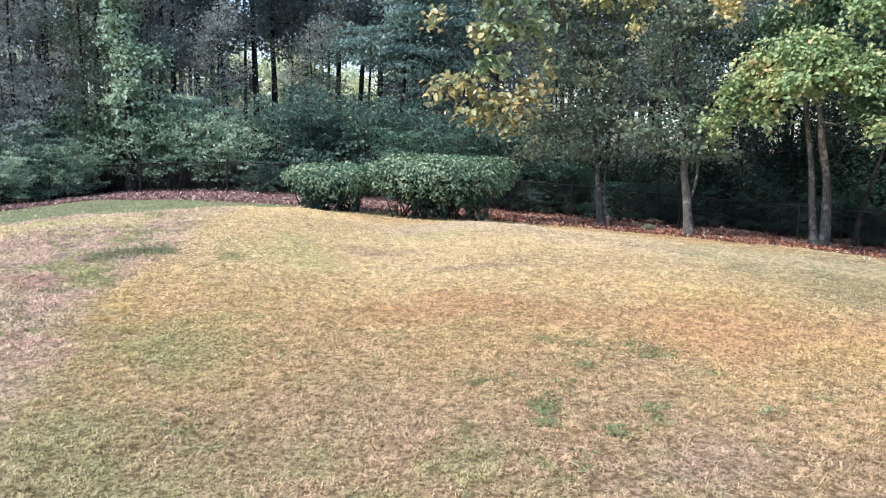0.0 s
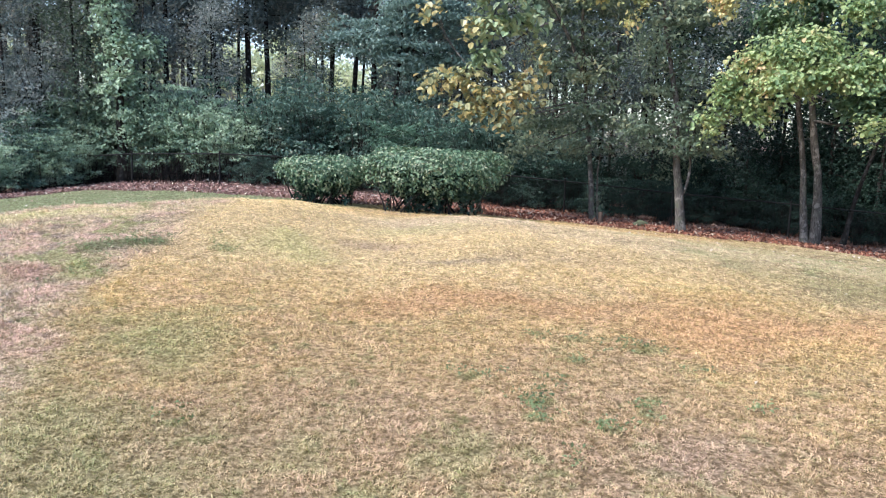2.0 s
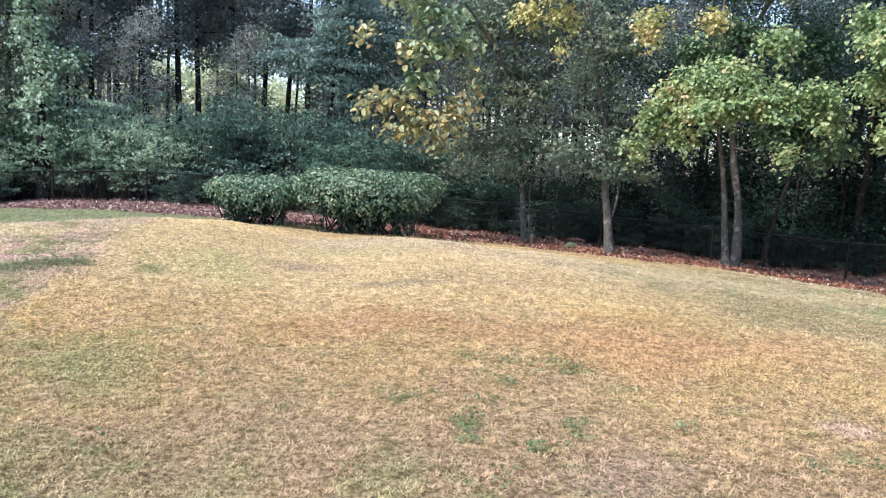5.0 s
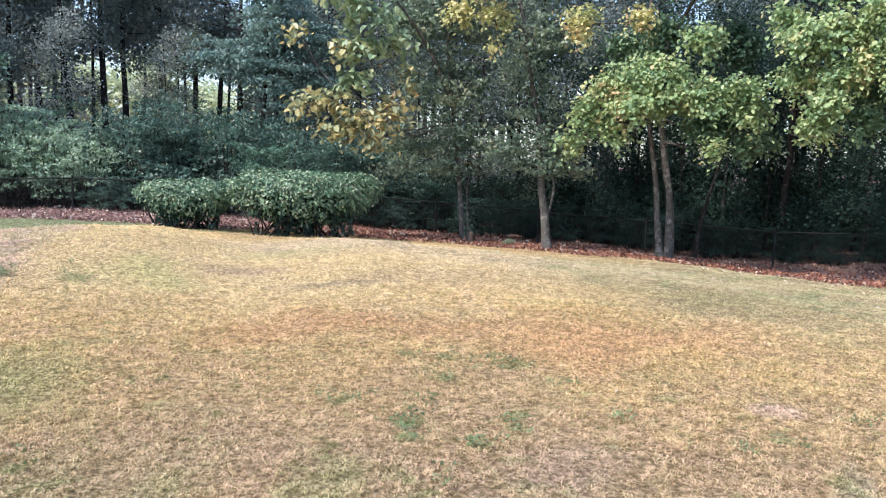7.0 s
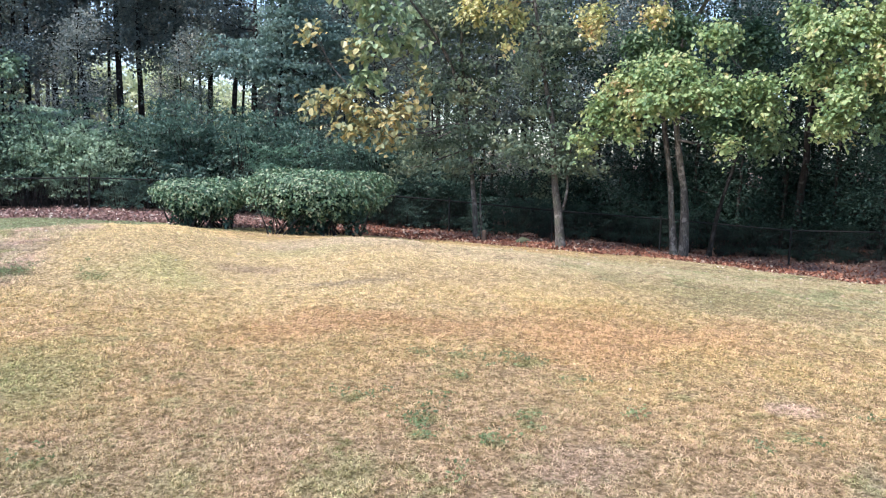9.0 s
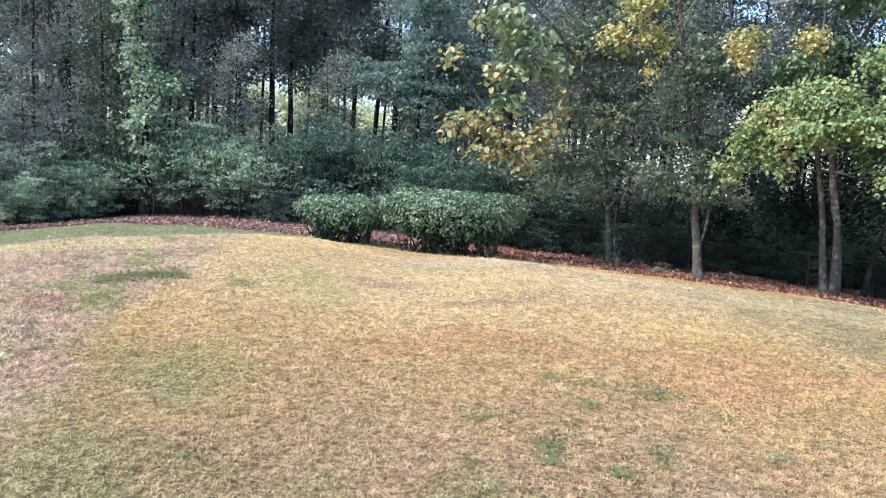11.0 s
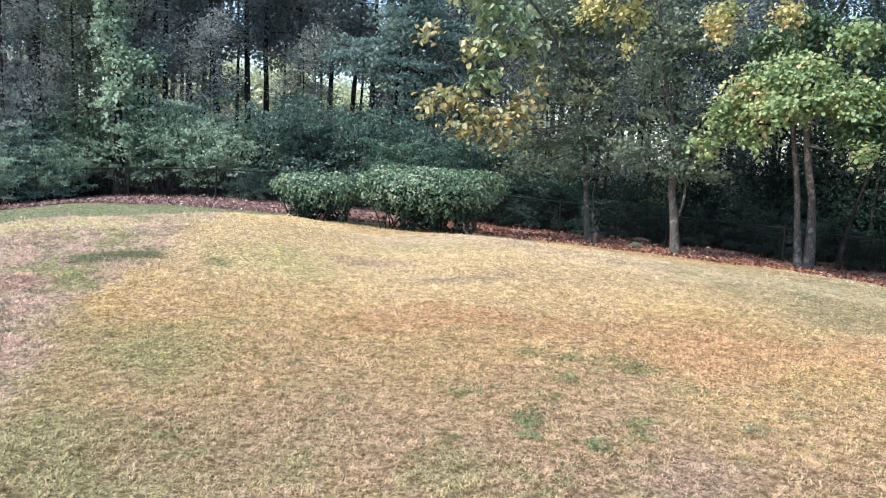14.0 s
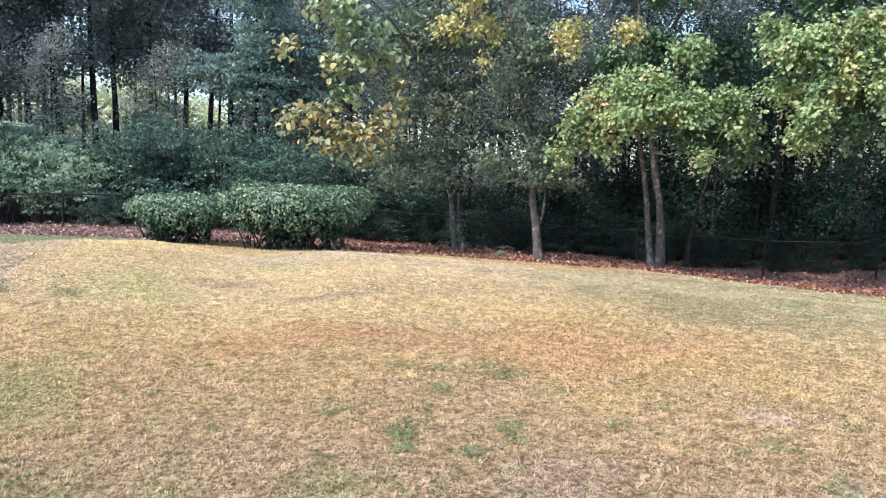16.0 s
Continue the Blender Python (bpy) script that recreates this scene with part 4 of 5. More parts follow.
def thicket(name, mat, label, seed, wide, tall, low, canes=44, twigs=6, per=14, size=0.12, group="shrubs behind the fence"):
    """A tangle of arching canes with leaves in flat sprays along them."""
    rng = np.random.RandomState(seed)
    top = thing(name, 0, 0, 0, label, "shrub", group)
    wood, spots = [], []
    crowns = rng.normal(size=(5, 2)) * wide * 0.22
    for _ in range(canes):
        a = rng.uniform(0, 2 * math.pi)
        way = np.array([math.cos(a), math.sin(a)])
        foot = crowns[rng.randint(5)] + rng.normal(size=2) * 0.05
        h, reach = tall * (0.3 + 0.7 * rng.random() ** 0.75), wide * rng.uniform(0.3, 1.0)
        if rng.random() < 0.22:
            h, reach = tall * rng.uniform(0.15, 0.3), wide * rng.uniform(0.5, 0.95)
        p = smooth_path([(*foot, -0.1), (*(foot + way * reach * 0.2), h * 0.6), (*(foot + way * reach * 0.6), h), (*(foot + way * reach), h - 0.3 * min(reach, h))], 9)
        p[1:] += np.cumsum(rng.normal(size=(8, 3)), 0) * 0.035
        wood.append(tube(p, np.linspace(0.02, 0.004, 9), 4))
        t = rng.uniform(0.3, 1.0, twigs) ** 0.8 * 8
        q = np.stack([np.interp(t, np.arange(9), p[:, k]) for k in range(3)], 1) + rng.normal(size=(twigs, 3)) * [0.2, 0.2, 0.1]
        spots.append(q[q[:, 2] > low * rng.uniform(0.3, 1.2)])
    spots = np.repeat(np.concatenate(spots), per, 0)
    at = spots + rng.normal(size=spots.shape) * [0.15, 0.15, 0.05]
    v, f = gather(wood)
    part("trunk", mesh_of("trunk", v, f, BARK_DARK, False), None, top)
    v, f = leaves(rng, at, size, up=0.7, droop=0.35)
    part("crown", mesh_of("crown", v, f, mat), None, top)
    return top


def wood_tree(name, mat, label, seed, tall, clear, wide, r0, per=15, size=0.165, n=16, density=5.0, bark_mat=None, group="woodland trees"):
    rng = np.random.RandomState(seed)
    lean = rng.normal(size=2) * 0.02 * tall
    stems = [([(0, 0, -0.3), (lean[0] * 0.3, lean[1] * 0.3, tall * 0.35), (lean[0] * 0.8, lean[1] * 0.5, tall * 0.7), (lean[0], lean[1], tall * 0.97)], r0, 0.03)]
    masses = []
    for i in range(n):
        a = rng.uniform(0, 2 * math.pi)
        h = clear + (tall - clear) * (i + 0.5) / n
        q = wide * (0.35 + 0.65 * rng.random()) * (1.05 - 0.6 * (i / n) ** 2)
        masses.append(((math.cos(a) * q * 0.75, math.sin(a) * q * 0.75, h + rng.uniform(-0.4, 0.4)), (wide * rng.uniform(0.35, 0.55), wide * rng.uniform(0.35, 0.55), rng.uniform(0.5, 0.95))))
    return build_tree(name, (0, 0, 0), stems, masses, mat, bark_mat or BARK_DARK, label, seed, per=per, spread=0.3, size=size, group=group, density=density)


def wood():
    rng = np.random.RandomState(40)
    privet = [thicket("shrub", L_PRIVET, "dense dark-green privet shrub behind the fence", 50 + i, 1.9, 3.5, 0.5) for i in range(3)]
    honey = [thicket("shrub", L_BRIGHT, "light-green honeysuckle shrub arching over the fence", 60 + i, 1.9, 3.6, 0.95, size=0.13) for i in range(3)]
    brown = [thicket("shrub", L_BROWN, "thin half-withered grey-green undergrowth", 70 + i, 2.0, 4.8, 0.3, canes=52, size=0.11) for i in range(3)]
    # evergreens whose deep shade comes from the very dark leaf colour
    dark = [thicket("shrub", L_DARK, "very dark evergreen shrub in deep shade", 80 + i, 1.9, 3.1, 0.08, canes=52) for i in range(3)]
    copies(privet, [(-12.8, 28.2, 0, 1.0), (-10.8, 27.8, 1, 0.98), (-8.8, 27.7, 2, 1.02), (-6.6, 27.4, 0, 0.98), (-4.4, 27.2, 1, 1.0), (-2.2, 27.0, 2, 0.97), (0, 26.7, 0, 0.98), (2.2, 26.8, 1, 0.96), (4.4, 26.9, 2, 0.95), (6.6, 27.0, 0, 0.9), (9, 27.0, 1, 0.86)], rng)
    copies(privet, [(-11.6, 29.4, 2, 1.12), (-8.6, 29.2, 0, 1.1), (-5.6, 29.0, 1, 1.1), (-2.8, 29.0, 2, 1.12), (0.2, 29.2, 0, 1.12), (3.2, 29.2, 1, 1.14), (6.2, 29.2, 2, 1.1), (-13.4, 26.9, 1, 0.42), (-10.2, 26.7, 0, 0.4), (-6.6, 26.2, 1, 0.42),
                    (-3.4, 25.9, 2, 0.42), (6.9, 25.4, 0, 0.4), (11.6, 25.6, 1, 0.4)], rng)
    copies(honey, [(-25.5, 30.9, 0, 0.84), (-23.6, 30.4, 1, 0.92), (-21.8, 29.8, 2, 0.97), (-20, 29.3, 0, 1.02), (-18.2, 28.9, 1, 1.02), (-16.4, 28.6, 2, 0.97), (-14.6, 28.3, 0, 0.9), (-24.6, 31.6, 1, 0.95), (-22.4, 31.0, 2, 1.08), (-20.6, 30.6, 0, 1.1),
                   (-18.4, 30.2, 1, 1.08), (-16.2, 29.9, 2, 1.0), (-27.6, 29.8, 1, 0.64), (-29.4, 29.0, 2, 0.55), (-31, 28.4, 0, 0.48)], rng)
    copies(brown, [(-31.5, 29.6, 0, 0.62), (-29.6, 30.2, 1, 0.75), (-27.8, 31.0, 2, 0.85), (-26, 31.8, 0, 0.95), (-33, 31.2, 1, 0.9), (-30.8, 32.0, 2, 1.0), (-28.6, 32.8, 0, 1.1), (-26.4, 33.2, 1, 1.15), (-24.2, 33, 2, 1.1), (-22, 33.2, 0, 1.1),
                   (-35, 33, 1, 1.0), (-33, 34, 2, 1.15), (-37.5, 34, 0, 1.1), (-40, 34.5, 1, 1.2), (-30, 35, 2, 1.3), (-35.5, 36, 0, 1.35), (-20.5, 34, 1, 1.2), (-38.5, 36.5, 2, 1.35)], rng)
    copies(brown, [(-31.6, 25.6, 0, 0.34), (-30.6, 28.0, 2, 0.55)], rng)
    copies(privet, [(-27.4, 27.6, 0, 0.6), (-28.4, 28.8, 0, 0.75)], rng)
    copies(honey, [(-30.2, 26.4, 1, 0.5), (-28.8, 26.9, 2, 0.55), (-26.0, 28.4, 1, 0.62)], rng)
    copies(honey, [(-29.4, 26.6, 1, 0.45), (-26.8, 27.9, 2, 0.55), (-24.8, 28.9, 0, 0.62)], rng)
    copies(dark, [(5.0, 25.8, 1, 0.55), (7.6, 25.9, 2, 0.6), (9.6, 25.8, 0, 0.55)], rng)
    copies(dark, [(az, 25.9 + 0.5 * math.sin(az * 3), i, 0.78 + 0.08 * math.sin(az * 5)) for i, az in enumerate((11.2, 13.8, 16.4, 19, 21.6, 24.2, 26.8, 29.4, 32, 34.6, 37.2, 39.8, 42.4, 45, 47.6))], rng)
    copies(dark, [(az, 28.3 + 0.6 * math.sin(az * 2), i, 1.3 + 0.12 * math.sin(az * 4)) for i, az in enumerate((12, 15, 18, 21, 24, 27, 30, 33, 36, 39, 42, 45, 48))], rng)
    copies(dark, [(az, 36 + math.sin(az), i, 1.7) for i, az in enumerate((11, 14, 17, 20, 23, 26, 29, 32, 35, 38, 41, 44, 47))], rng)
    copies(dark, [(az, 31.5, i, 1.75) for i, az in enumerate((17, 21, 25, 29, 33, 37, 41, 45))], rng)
    broad = [wood_tree("tree", L_WOOD, "dark-leaved woodland tree with a straight trunk", 90 + i, 13.0, 3.0, 2.4, 0.15) for i in range(3)]
    pine = [wood_tree("tree", L_WOOD, "tall dark-trunked tree, bare below, in the wood", 100 + i, 15.0, 5.6, 2.3, 0.17, n=14) for i in range(2)]
    sere = [wood_tree("tree", L_BROWN, "sparse brownish woodland tree with a thin trunk", 110 + i, 12.0, 2.4, 2.2, 0.11, per=11) for i in range(2)]
    small = [wood_tree("tree", m, lab, 120 + i, 8.5, 1.2, 1.7, 0.07, size=0.115, per=16, n=14, density=6.0) for i, (m, lab) in enumerate((
        (L_GREY, "small grey-green understorey tree"), (L_BROWN, "small brown-tinged understorey tree"), (L_WOOD, "small dark-green understorey tree"), (L_DARK, "small evergreen tree in deep shade")))]
    copies(small, [(-40, 35, 0, 1.0), (-37, 34.5, 1, 1.0), (-34.5, 34.5, 0, 1.05), (-31.8, 32.5, 0, 1.0), (-29, 30.5, 2, 1.0), (-26.8, 32, 1, 1.0), (-24.6, 30.5, 0, 1.0), (-20.6, 31.5, 2, 1.0), (-22.6, 33, 0, 1.1),
                   (-16.1, 32, 1, 0.8), (-10.4, 36, 0, 0.66), (-9.6, 31.5, 2, 0.8), (-8.6, 34, 0, 0.75), (8.6, 27.8, 0, 0.85), (12.8, 28.5, 2, 0.95), (16, 27.5, 0, 0.9), (20.5, 28, 2, 1.0), (1.8, 31, 2, 0.75),
                   (24, 27.5, 3, 0.95), (10.8, 31, 0, 0.95), (22, 27, 3, 0.9), (27, 27.5, 3, 1.0), (30, 27, 3, 1.0), (33, 27, 3, 1.0), (36, 26.5, 3, 1.0), (39, 26, 3, 1.0), (42, 26, 3, 1.05), (45.5, 25, 3, 1.05),
                   (34.5, 29, 3, 1.2), (40, 29, 3, 1.2), (28.5, 29.5, 3, 1.2), (48, 27, 3, 1.2), (18, 30, 3, 1.1), (3.8, 32, 2, 1.0), (-0.5, 33, 2, 1.1), (6.2, 30.5, 2, 0.8), (1.5, 34, 2, 1.25), (3, 36, 0, 1.3), (-0.9, 36, 2, 1.2), (5, 33.5, 2, 1.2)], rng)
    copies(pine, [(-34, 40, 0, 1.0), (-31, 38, 1, 1.05), (-28, 41, 0, 1.1), (-25, 38, 1, 1.0), (-22.5, 42, 0, 1.05), (-20.2, 39, 1, 1.0), (-37, 40, 1, 1.05), (-19.2, 36, 0, 1.0), (-15.3, 35, 1, 1.0), (-13.3, 36, 0, 1.05), (-12.0, 37, 1, 1.0), (-9.9, 38, 0, 0.95),
                  (-6.3, 39, 1, 1.0), (-4.7, 36, 0, 1.0), (0.6, 41, 0, 1.05), (4.2, 39, 1, 1.0), (5.9, 34, 0, 1.05), (14.6, 33, 1, 1.1), (-22, 34, 1, 0.9), (-1.0, 39, 1, 1.0), (10, 36, 0, 1.0), (-17.2, 42, 0, 1.1), (-7.9, 44, 1, 1.15)], rng)
    copies(broad, [(8.5, 30, 0, 0.95), (12, 31, 1, 0.95), (17, 30.5, 2, 1.0), (21, 31, 0, 1.0), (25, 30, 1, 1.0), (29, 31, 2, 1.0), (33, 30, 0, 1.0), (37, 30, 1, 1.05), (41, 29, 2, 1.05), (45, 28, 0, 1.0),
                   (19, 36, 1, 1.1), (24, 36, 2, 1.1), (29, 37, 0, 1.15), (35, 36, 1, 1.1), (41, 35, 2, 1.1), (-24, 37, 2, 1.0), (-27, 35, 0, 1.0), (-16.5, 44, 1, 1.15), (-2, 46, 2, 1.2), (7, 45, 0, 1.2), (13, 42, 1, 1.15)], rng)
    high = [wood_tree("tree", L_WOOD, "tall woodland tree with a high dark crown", 130 + i, 17.0, 6.6, 2.9, 0.11, n=18, density=4.0) for i in range(2)]
    copies(high, [(-17.6, 46, 0, 1.0), (-11.0, 45, 1, 1.0), (-8.4, 47, 0, 1.05), (-5.4, 45, 1, 1.0), (-2.6, 46, 0, 1.0), (1.8, 46, 1, 1.0), (-14.2, 47, 0, 1.05), (-21, 47, 1, 1.0), (4.8, 47, 0, 1.0), (8.5, 46, 1, 1.0), (-25, 47, 0, 1.0)], rng)
    copies(sere, [(-36, 35, 0, 1.0), (-32, 36, 1, 1.05), (-29, 39, 0, 1.1), (-39, 38, 1, 1.1), (-25.5, 41, 0, 1.1), (-21, 40, 1, 1.1), (-35, 42, 0, 1.2), (-43, 36, 0, 1.1)], rng)
    # thin bare saplings among the undergrowth
    for i in range(18):
        az, rr = rng.uniform(-43, -17), rng.uniform(28.5, 34)
        x, y, z = place(az, rr)
        h = rng.uniform(4.5, 8.5)
        q = bent(rng, (0, 0, -0.15), (rng.normal() * 0.5, rng.normal() * 0.3, h), 8, 0.05)
        top = thing("sapling", x, y, z, "thin bare grey sapling among the undergrowth", "sapling", "bare saplings")
        v, f = tube(q, np.linspace(rng.uniform(0.02, 0.04), 0.008, 8), 5)
        part("stem", mesh_of("stem", v, f, BARK_PALE, False), None, top)
        for j in range(6):
            st = q[rng.randint(2, 8)]
            v, f = tube(bent(rng, st, st + rng.normal(size=3) * [0.7, 0.5, 0.2] + [0, 0, 0.5], 5, 0.15), np.linspace(0.012, 0.004, 5), 4)
            part("branch", mesh_of("branch", v, f, BARK_PALE, False), None, top)
    # blue-green young oak over the shrubs
    x, y = -1.44, 29.8
    b = (x, y, gz(x, y))
    build_tree("oak_tree", b, [([(0, 0, -0.2), (-0.1, 0, 3), (0.1, 0, 6), (0, 0, 9)], 0.13, 0.03)],
               [(*m, L_BLUE, dict(tier=0.5, per=19, size=0.16, spread=0.22)) for m in (((0, 0, 5.4 - b[2]), (1.9, 1.2, 1.4)), ((-1.7, 0, 5.6 - b[2]), (1.1, 0.9, 0.8)), ((0.4, 0, 6.8 - b[2]), (1.7, 1.2, 1.2)), ((0.9, 0, 4.0 - b[2]), (1.0, 0.9, 0.8)), ((0, 0, 8.4 - b[2]), (1.5, 1.2, 1.0)), ((1.9, 0.2, 6.4 - b[2]), (1.1, 0.9, 0.9)), ((1.8, 0.2, 4.9 - b[2]), (0.9, 0.8, 0.7)))],
               L_BLUE, BARK_DARK, "young oak with blue-green leaves behind the bushes", 31)
    # trunk wrapped in creeper
    x, y = -10.9, 25.9 + 1.0
    b = (x, y, gz(x, y))
    build_tree("tree", b, [([(0, 0, -0.2), (-0.1, 0, 3), (-0.3, 0, 6), (-0.4, 0, 11)], 0.16, 0.05)],
               [((0, 0, 3.2), (0.8, 0.7, 1.0)), ((0.1, 0, 4.4), (0.85, 0.7, 1.1)), ((-0.3, 0, 5.8), (0.65, 0.6, 1.0)), ((-0.4, 0, 7.2), (0.8, 0.7, 1.0)), ((0.9, 0.2, 4.6), (0.6, 0.5, 0.8)), ((-0.4, 0, 8.8), (1.2, 0.9, 0.9))],
               L_BRIGHT, BARK_DARK, "tree trunk wrapped in light-green climbing creeper", 32, per=15, spread=0.16, size=0.13, density=11, hang=True)
    # feathery fronds above the larger bush
    x, y = -0.7, 25.7
    b = (x, y, gz(x, y))
    rngc = np.random.RandomState(33)
    top = thing("cedar_shrub", *b, "feathery green cedar branches behind the clipped bush", "shrub")
    fr, tw = [], []
    for i in range(34):
        a = rngc.uniform(-0.6, math.pi + 0.6)
        st = np.array([rngc.uniform(-0.5, 0.5), 0, rngc.uniform(0.9, 2.2)])
        ln = rngc.uniform(0.9, 1.8)
        en = st + np.array([math.cos(a) * ln, -abs(rngc.normal()) * 0.6, ln * 0.22])
        p = bent(rngc, st, en, 6, 0.08)
        tw.append(tube(p, np.linspace(0.012, 0.003, 6), 4))
        sp = np.repeat(p[1:], 26, 0) + rngc.normal(size=(130, 3)) * [0.08, 0.08, 0.05]
        fr.append(leaves(rngc, sp, 0.14, up=0.4, wide=0.16))
    tw.append(tube([(0, 0, -0.2), (0, 0, 1.2), (0.05, 0, 2.3)], [0.06, 0.045, 0.02], 7))
    v, f = gather(tw)
    part("trunk", mesh_of("trunk", v, f, BARK_DARK, False), None, top)
    v, f = gather(fr)
    part("crown", mesh_of("crown", v, f, L_CEDAR), None, top)


def far_wood():
    """The far belt of trees that closes the wood, as one mass of leaves and trunks."""
    rng = np.random.RandomState(77)
    tr, lv = [], []
    for i in range(90):
        az, r = rng.uniform(-60, 62), rng.uniform(48, 85)
        x, y, z = place(az, r)
        h = rng.uniform(13, 19)
        if not -23 < az < 6 or i % 4 == 0:
            tr.append(tube([(x, y, z - 0.3), (x + rng.normal() * 0.3, y, z + h * 0.5), (x, y, z + h)], [0.22, 0.16, 0.04], 6))
        for j in range(9):
            hh = h * rng.uniform(0.64, 1.0)
            lv.append(clusters(rng, (x + rng.normal() * 1.6, y + rng.normal() * 1.6, z + hh), (1.7, 1.7, 1.1), 16))
        for j in range(2):
            lv.append(clusters(rng, (x + rng.normal() * 2.5, y + rng.normal() * 2, z + 0.8), (1.8, 1.8, 0.9), 12))
    v, f = gather(tr)
    tagged(new("far_trunks", mesh_of("far_trunks", v, f, BARK_DARK, False)), "dark trunks far back in the wood", "woods", kind="stuff")
    # added far thicket, its sunlight carried by the pale leaf colour
    lit = []
    for i in range(56):
        x, y, z = place(rng.uniform(-30, 9), rng.uniform(108, 120))
        h = rng.uniform(7.0, 15.0)
        lit += [clusters(rng, (x + rng.normal() * 1.5, y, z + h * q), (3.0, 2.5, 1.8), 26) for q in (0.15, 0.4, 0.65, 0.85)]
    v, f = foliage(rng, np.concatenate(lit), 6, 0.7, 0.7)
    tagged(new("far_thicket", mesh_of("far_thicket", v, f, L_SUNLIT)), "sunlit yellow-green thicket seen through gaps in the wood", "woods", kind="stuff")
    v, f = foliage(rng, np.concatenate(lv), 7, 0.45, 0.42)
    tagged(new("far_foliage", mesh_of("far_foliage", v, f, L_WOOD)), "dark mixed foliage far back in the wood", "woods", kind="stuff")


# ---- small things ----
def station():
    x, y = -12.15, 19.68
    top = thing("pet_waste_station", x, y, gz(x, y), "leaning green pet waste station with a white sign", "waste station")
    top.matrix_basis = pose(x, y, gz(x, y) - 0.06, 0, -12.5, 12) 
    bm = bmesh.new()
    box(bm, 0, 0.04, 0.72, 0.05, 0.03, 1.6, 0.004)
    part("pole", bm, GALV, top, "dull steel pole")
    bm = bmesh.new()
    box(bm, 0, 0, 1.34, 0.2, 0.012, 0.34, 0.004)
    s = part("sign", bm, SIGN, top, "white metal sign")
    bm = bmesh.new()
    box(bm, 0, -0.009, 1.24, 0.16, 0.004, 0.08, 0.0)
    part("print_panel", bm, SIGN_BLUE, s, "pale blue printed panel")
    for i in range(3):
        bm = bmesh.new()
        box(bm, 0, -0.009, 1.46 - i * 0.05, 0.15 - 0.03 * i, 0.004, 0.018)
        part("print_line", bm, SIGN_BLUE, s)
    bm = bmesh.new()
    box(bm, 0, -0.04, 0.97, 0.21, 0.12, 0.36, 0.02)
    d = part("bag_dispenser", bm, TEAL, top, "teal metal bag dispenser")
    bm = bmesh.new()
    box(bm, 0, -0.11, 0.95, 0.1, 0.012, 0.07, 0.004)
    part("slot", bm, BAG, d, "white bag showing in the slot")
    bm = bmesh.new()
    capped(bm, 0.125, 0.42, -0.02, 24, 0.15)
    b = part("bin", bm, TEAL_DARK, top, "round dark green bin")
    for z in (0.1, 0.3):
        bm = bmesh.new()
        capped(bm, 0.14 if z < 0.2 else 0.152, 0.025, z, 24)
        part("hoop", bm, TEAL, b)
    bm = bmesh.new()
    capped(bm, 0.155, 0.03, 0.42, 24)
    part("lid", bm, TEAL, b)
    bm = bmesh.new()
    capped(bm, 0.16, 0.03, 0.395, 24, 0.157)
    part("bag_rim", bm, BAG, b, "white bag folded over the rim")


def bench():
    x, y = -16.0, 21.3
    top = thing("park_bench", x, y, gz(x, y), "black metal bench on the leafy bank", "bench", turn=-10)
    for sx in (-0.7, 0.62):
        v, f = tube(smooth_path([(sx, -0.25, -0.05), (sx + 0.03, -0.24, 0.2), (sx, -0.2, 0.42), (sx, 0.2, 0.42), (sx, 0.3, 0.85)], 12), [0.028] * 12, 8)
        part("leg", mesh_of("leg", v, f, BLACK, False), None, top)
        v, f = tube([(sx, 0.2, 0.42), (sx, 0.26, -0.05)], [0.025, 0.025], 8)
        part("leg", mesh_of("leg", v, f, BLACK, False), None, top)
    for i in range(4):
        bm = bmesh.new()
        box(bm, 0, -0.2 + i * 0.13, 0.45, 1.5, 0.1, 0.03, 0.006)
        part("seat_slat", bm, BLACK, top)
    for i in range(2):
        bm = bmesh.new()
        box(bm, 0, 0.25 + 0.03 * i, 0.6 + i * 0.14, 1.5, 0.03, 0.09, 0.006)
        part("back_slat", bm, BLACK, top)


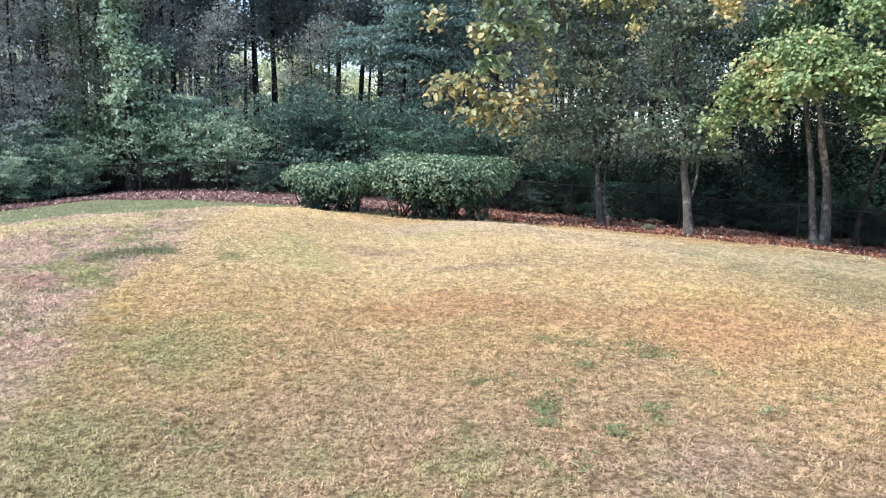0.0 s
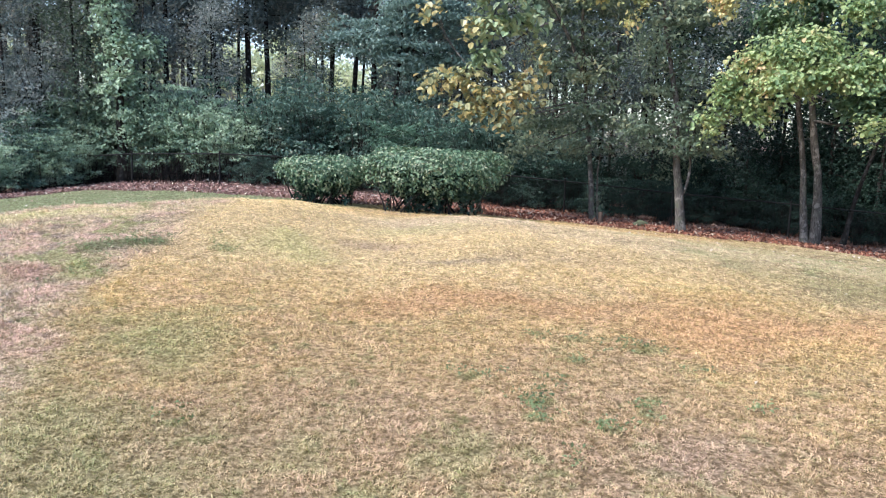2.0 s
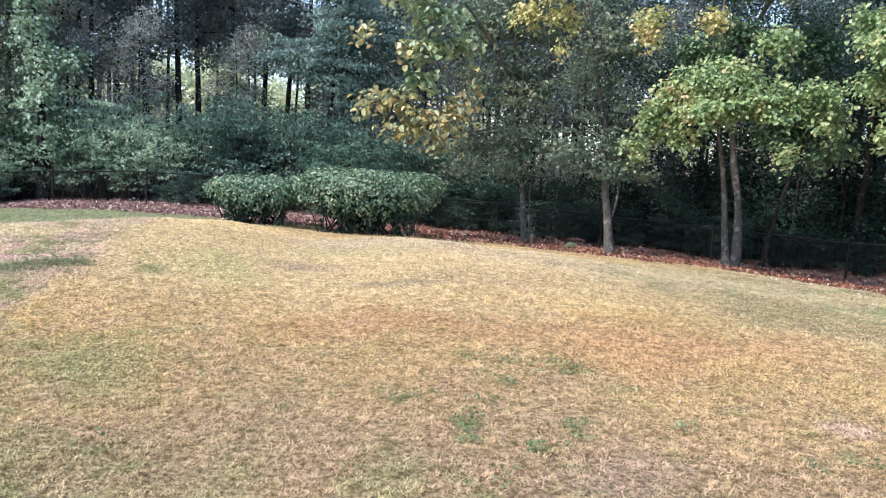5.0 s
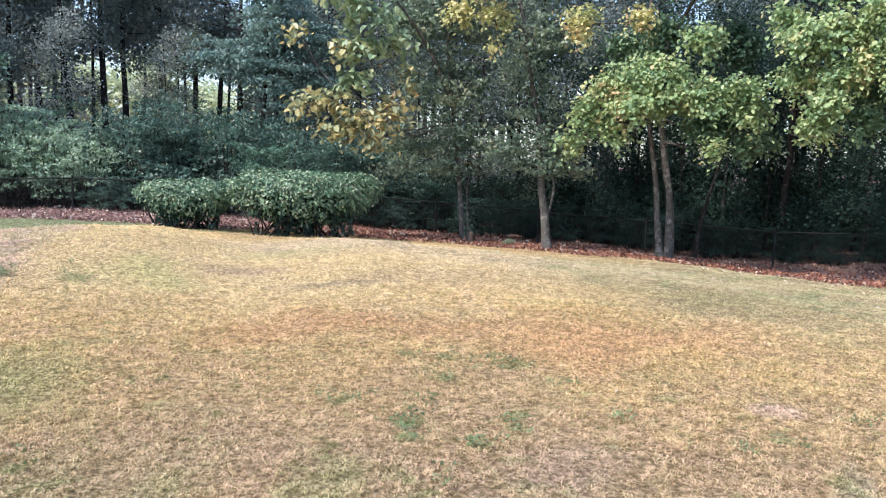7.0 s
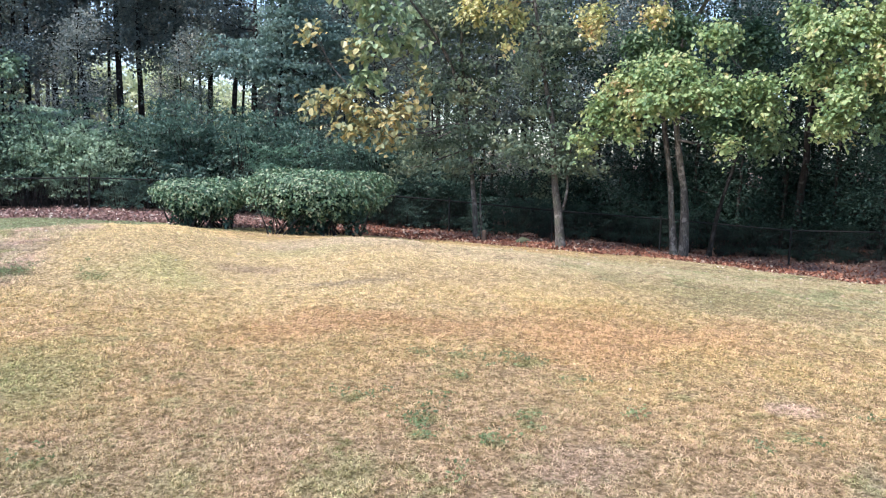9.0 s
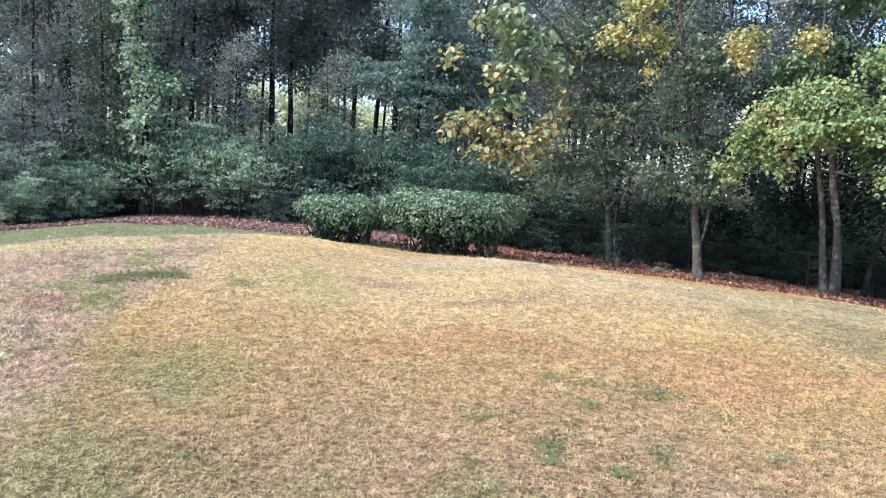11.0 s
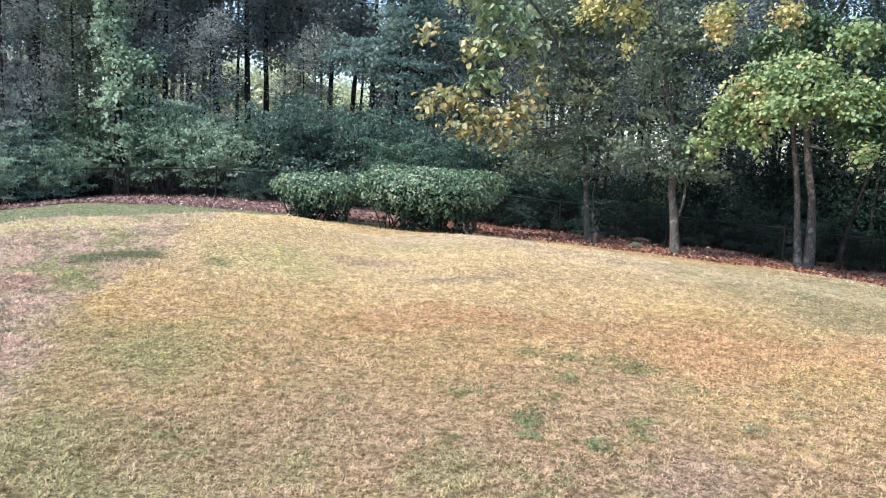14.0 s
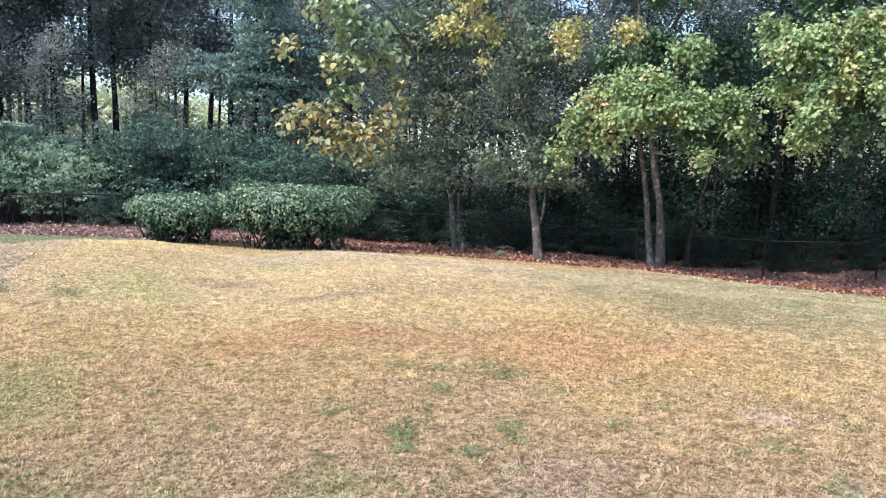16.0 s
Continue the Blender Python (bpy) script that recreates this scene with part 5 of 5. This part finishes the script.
def odds():
    rng = np.random.RandomState(90)
    x, y = -14.42, 20.37
    v, f = tube(bent(rng, (0, 0, -0.2), (-0.07, 0, 0.95), 5, 0.03), [0.028, 0.027, 0.026, 0.025, 0.02], 6, rng)
    ob = new("stake", mesh_of("stake", v, f, BARK_PALE, False))
    ob.matrix_basis = pose(x, y, gz(x, y))
    tagged(ob, "thin pale wooden stake on the leafy bank", "stake")
    for p, r, lab in (([(-14.7, 22.4, 0.4), (-15.6, 22.9, 1.1), (-16.33, 23.35, 1.75), (-17.1, 24.0, 2.7), (-17.6, 24.4, 4.2)], 0.065, "pale leaning dead trunk at the edge of the wood"),
                      ([(-17.2, 25.8, 0.6), (-17.28, 25.73, 2.75), (-17.45, 25.5, 4.2), (-17.66, 25.25, 5.4), (-17.8, 25.1, 8.0)], 0.07, "pale bare trunk standing among the undergrowth"),
                      ([(-14.8, 26.2, 0.4), (-14.75, 26.02, 3.0), (-14.73, 25.8, 6.2), (-14.6, 25.8, 9.0)], 0.04, "slim pale bare trunk among the undergrowth")):
        q = smooth_path(p, 14)
        q[0, 2] = gz(q[0, 0], q[0, 1]) - 0.15
        o = np.array([q[0, 0], q[0, 1], gz(q[0, 0], q[0, 1])])
        v, f = tube(q - o, np.linspace(r, r * 0.4, 14), 8, rng)
        ob = new("dead_trunk", mesh_of("dead_trunk", v, f, BARK_PALE, False))
        ob.matrix_basis = pose(*o)
        tagged(ob, lab, "tree trunk")
    x, y = 4.83, 22.1
    v, f = tube([(0, 0, -0.1), (0.01, 0, 0.2), (0.0, 0.01, 0.34), (0, 0, 0.345)], [0.085, 0.07, 0.065, 0.002], 9, rng)
    ob = new("tree_stump", mesh_of("tree_stump", v, f, CUT_WOOD, False))
    ob.matrix_basis = pose(x, y, gz(x, y))
    tagged(ob, "short brown sawn stump among dead leaves", "stump")
    x, y = 6.0, 22.1
    bm = bmesh.new()
    bmesh.ops.create_icosphere(bm, subdivisions=3, radius=1)
    for q in bm.verts:
        s = 1 + 0.18 * math.sin(q.co.x * 4 + q.co.y * 3) + 0.08 * math.sin(q.co.z * 9 + q.co.x * 6)
        q.co = Vector((q.co.x * 0.24 * s, q.co.y * 0.16 * s, max(q.co.z, -0.4) * 0.14 * s + 0.02))
    me = bpy.data.meshes.new("stone")
    bm.to_mesh(me), bm.free()
    me.materials.append(STONE)
    ob = new("stone", me)
    ob.matrix_basis = pose(x, y, gz(x, y), 0, 0, 10)
    tagged(ob, "low mossy stone half buried in dead leaves", "stone")


ground()
grass()
litter()
hedge("clipped_bush", -0.02, 19.8, 1.95, 1.25, 0.06, 1.65, 3, 17500, "broad clipped evergreen bush with a rounded top")
hedge("clipped_bush", -2.9, 20.2, 1.21, 1.0, 0.06, 1.27, 4, 9800, "smaller clipped evergreen bush beside the broad one")
edge_trees()
wood()
far_wood()
fence()
station()
bench()
odds()
weeds()
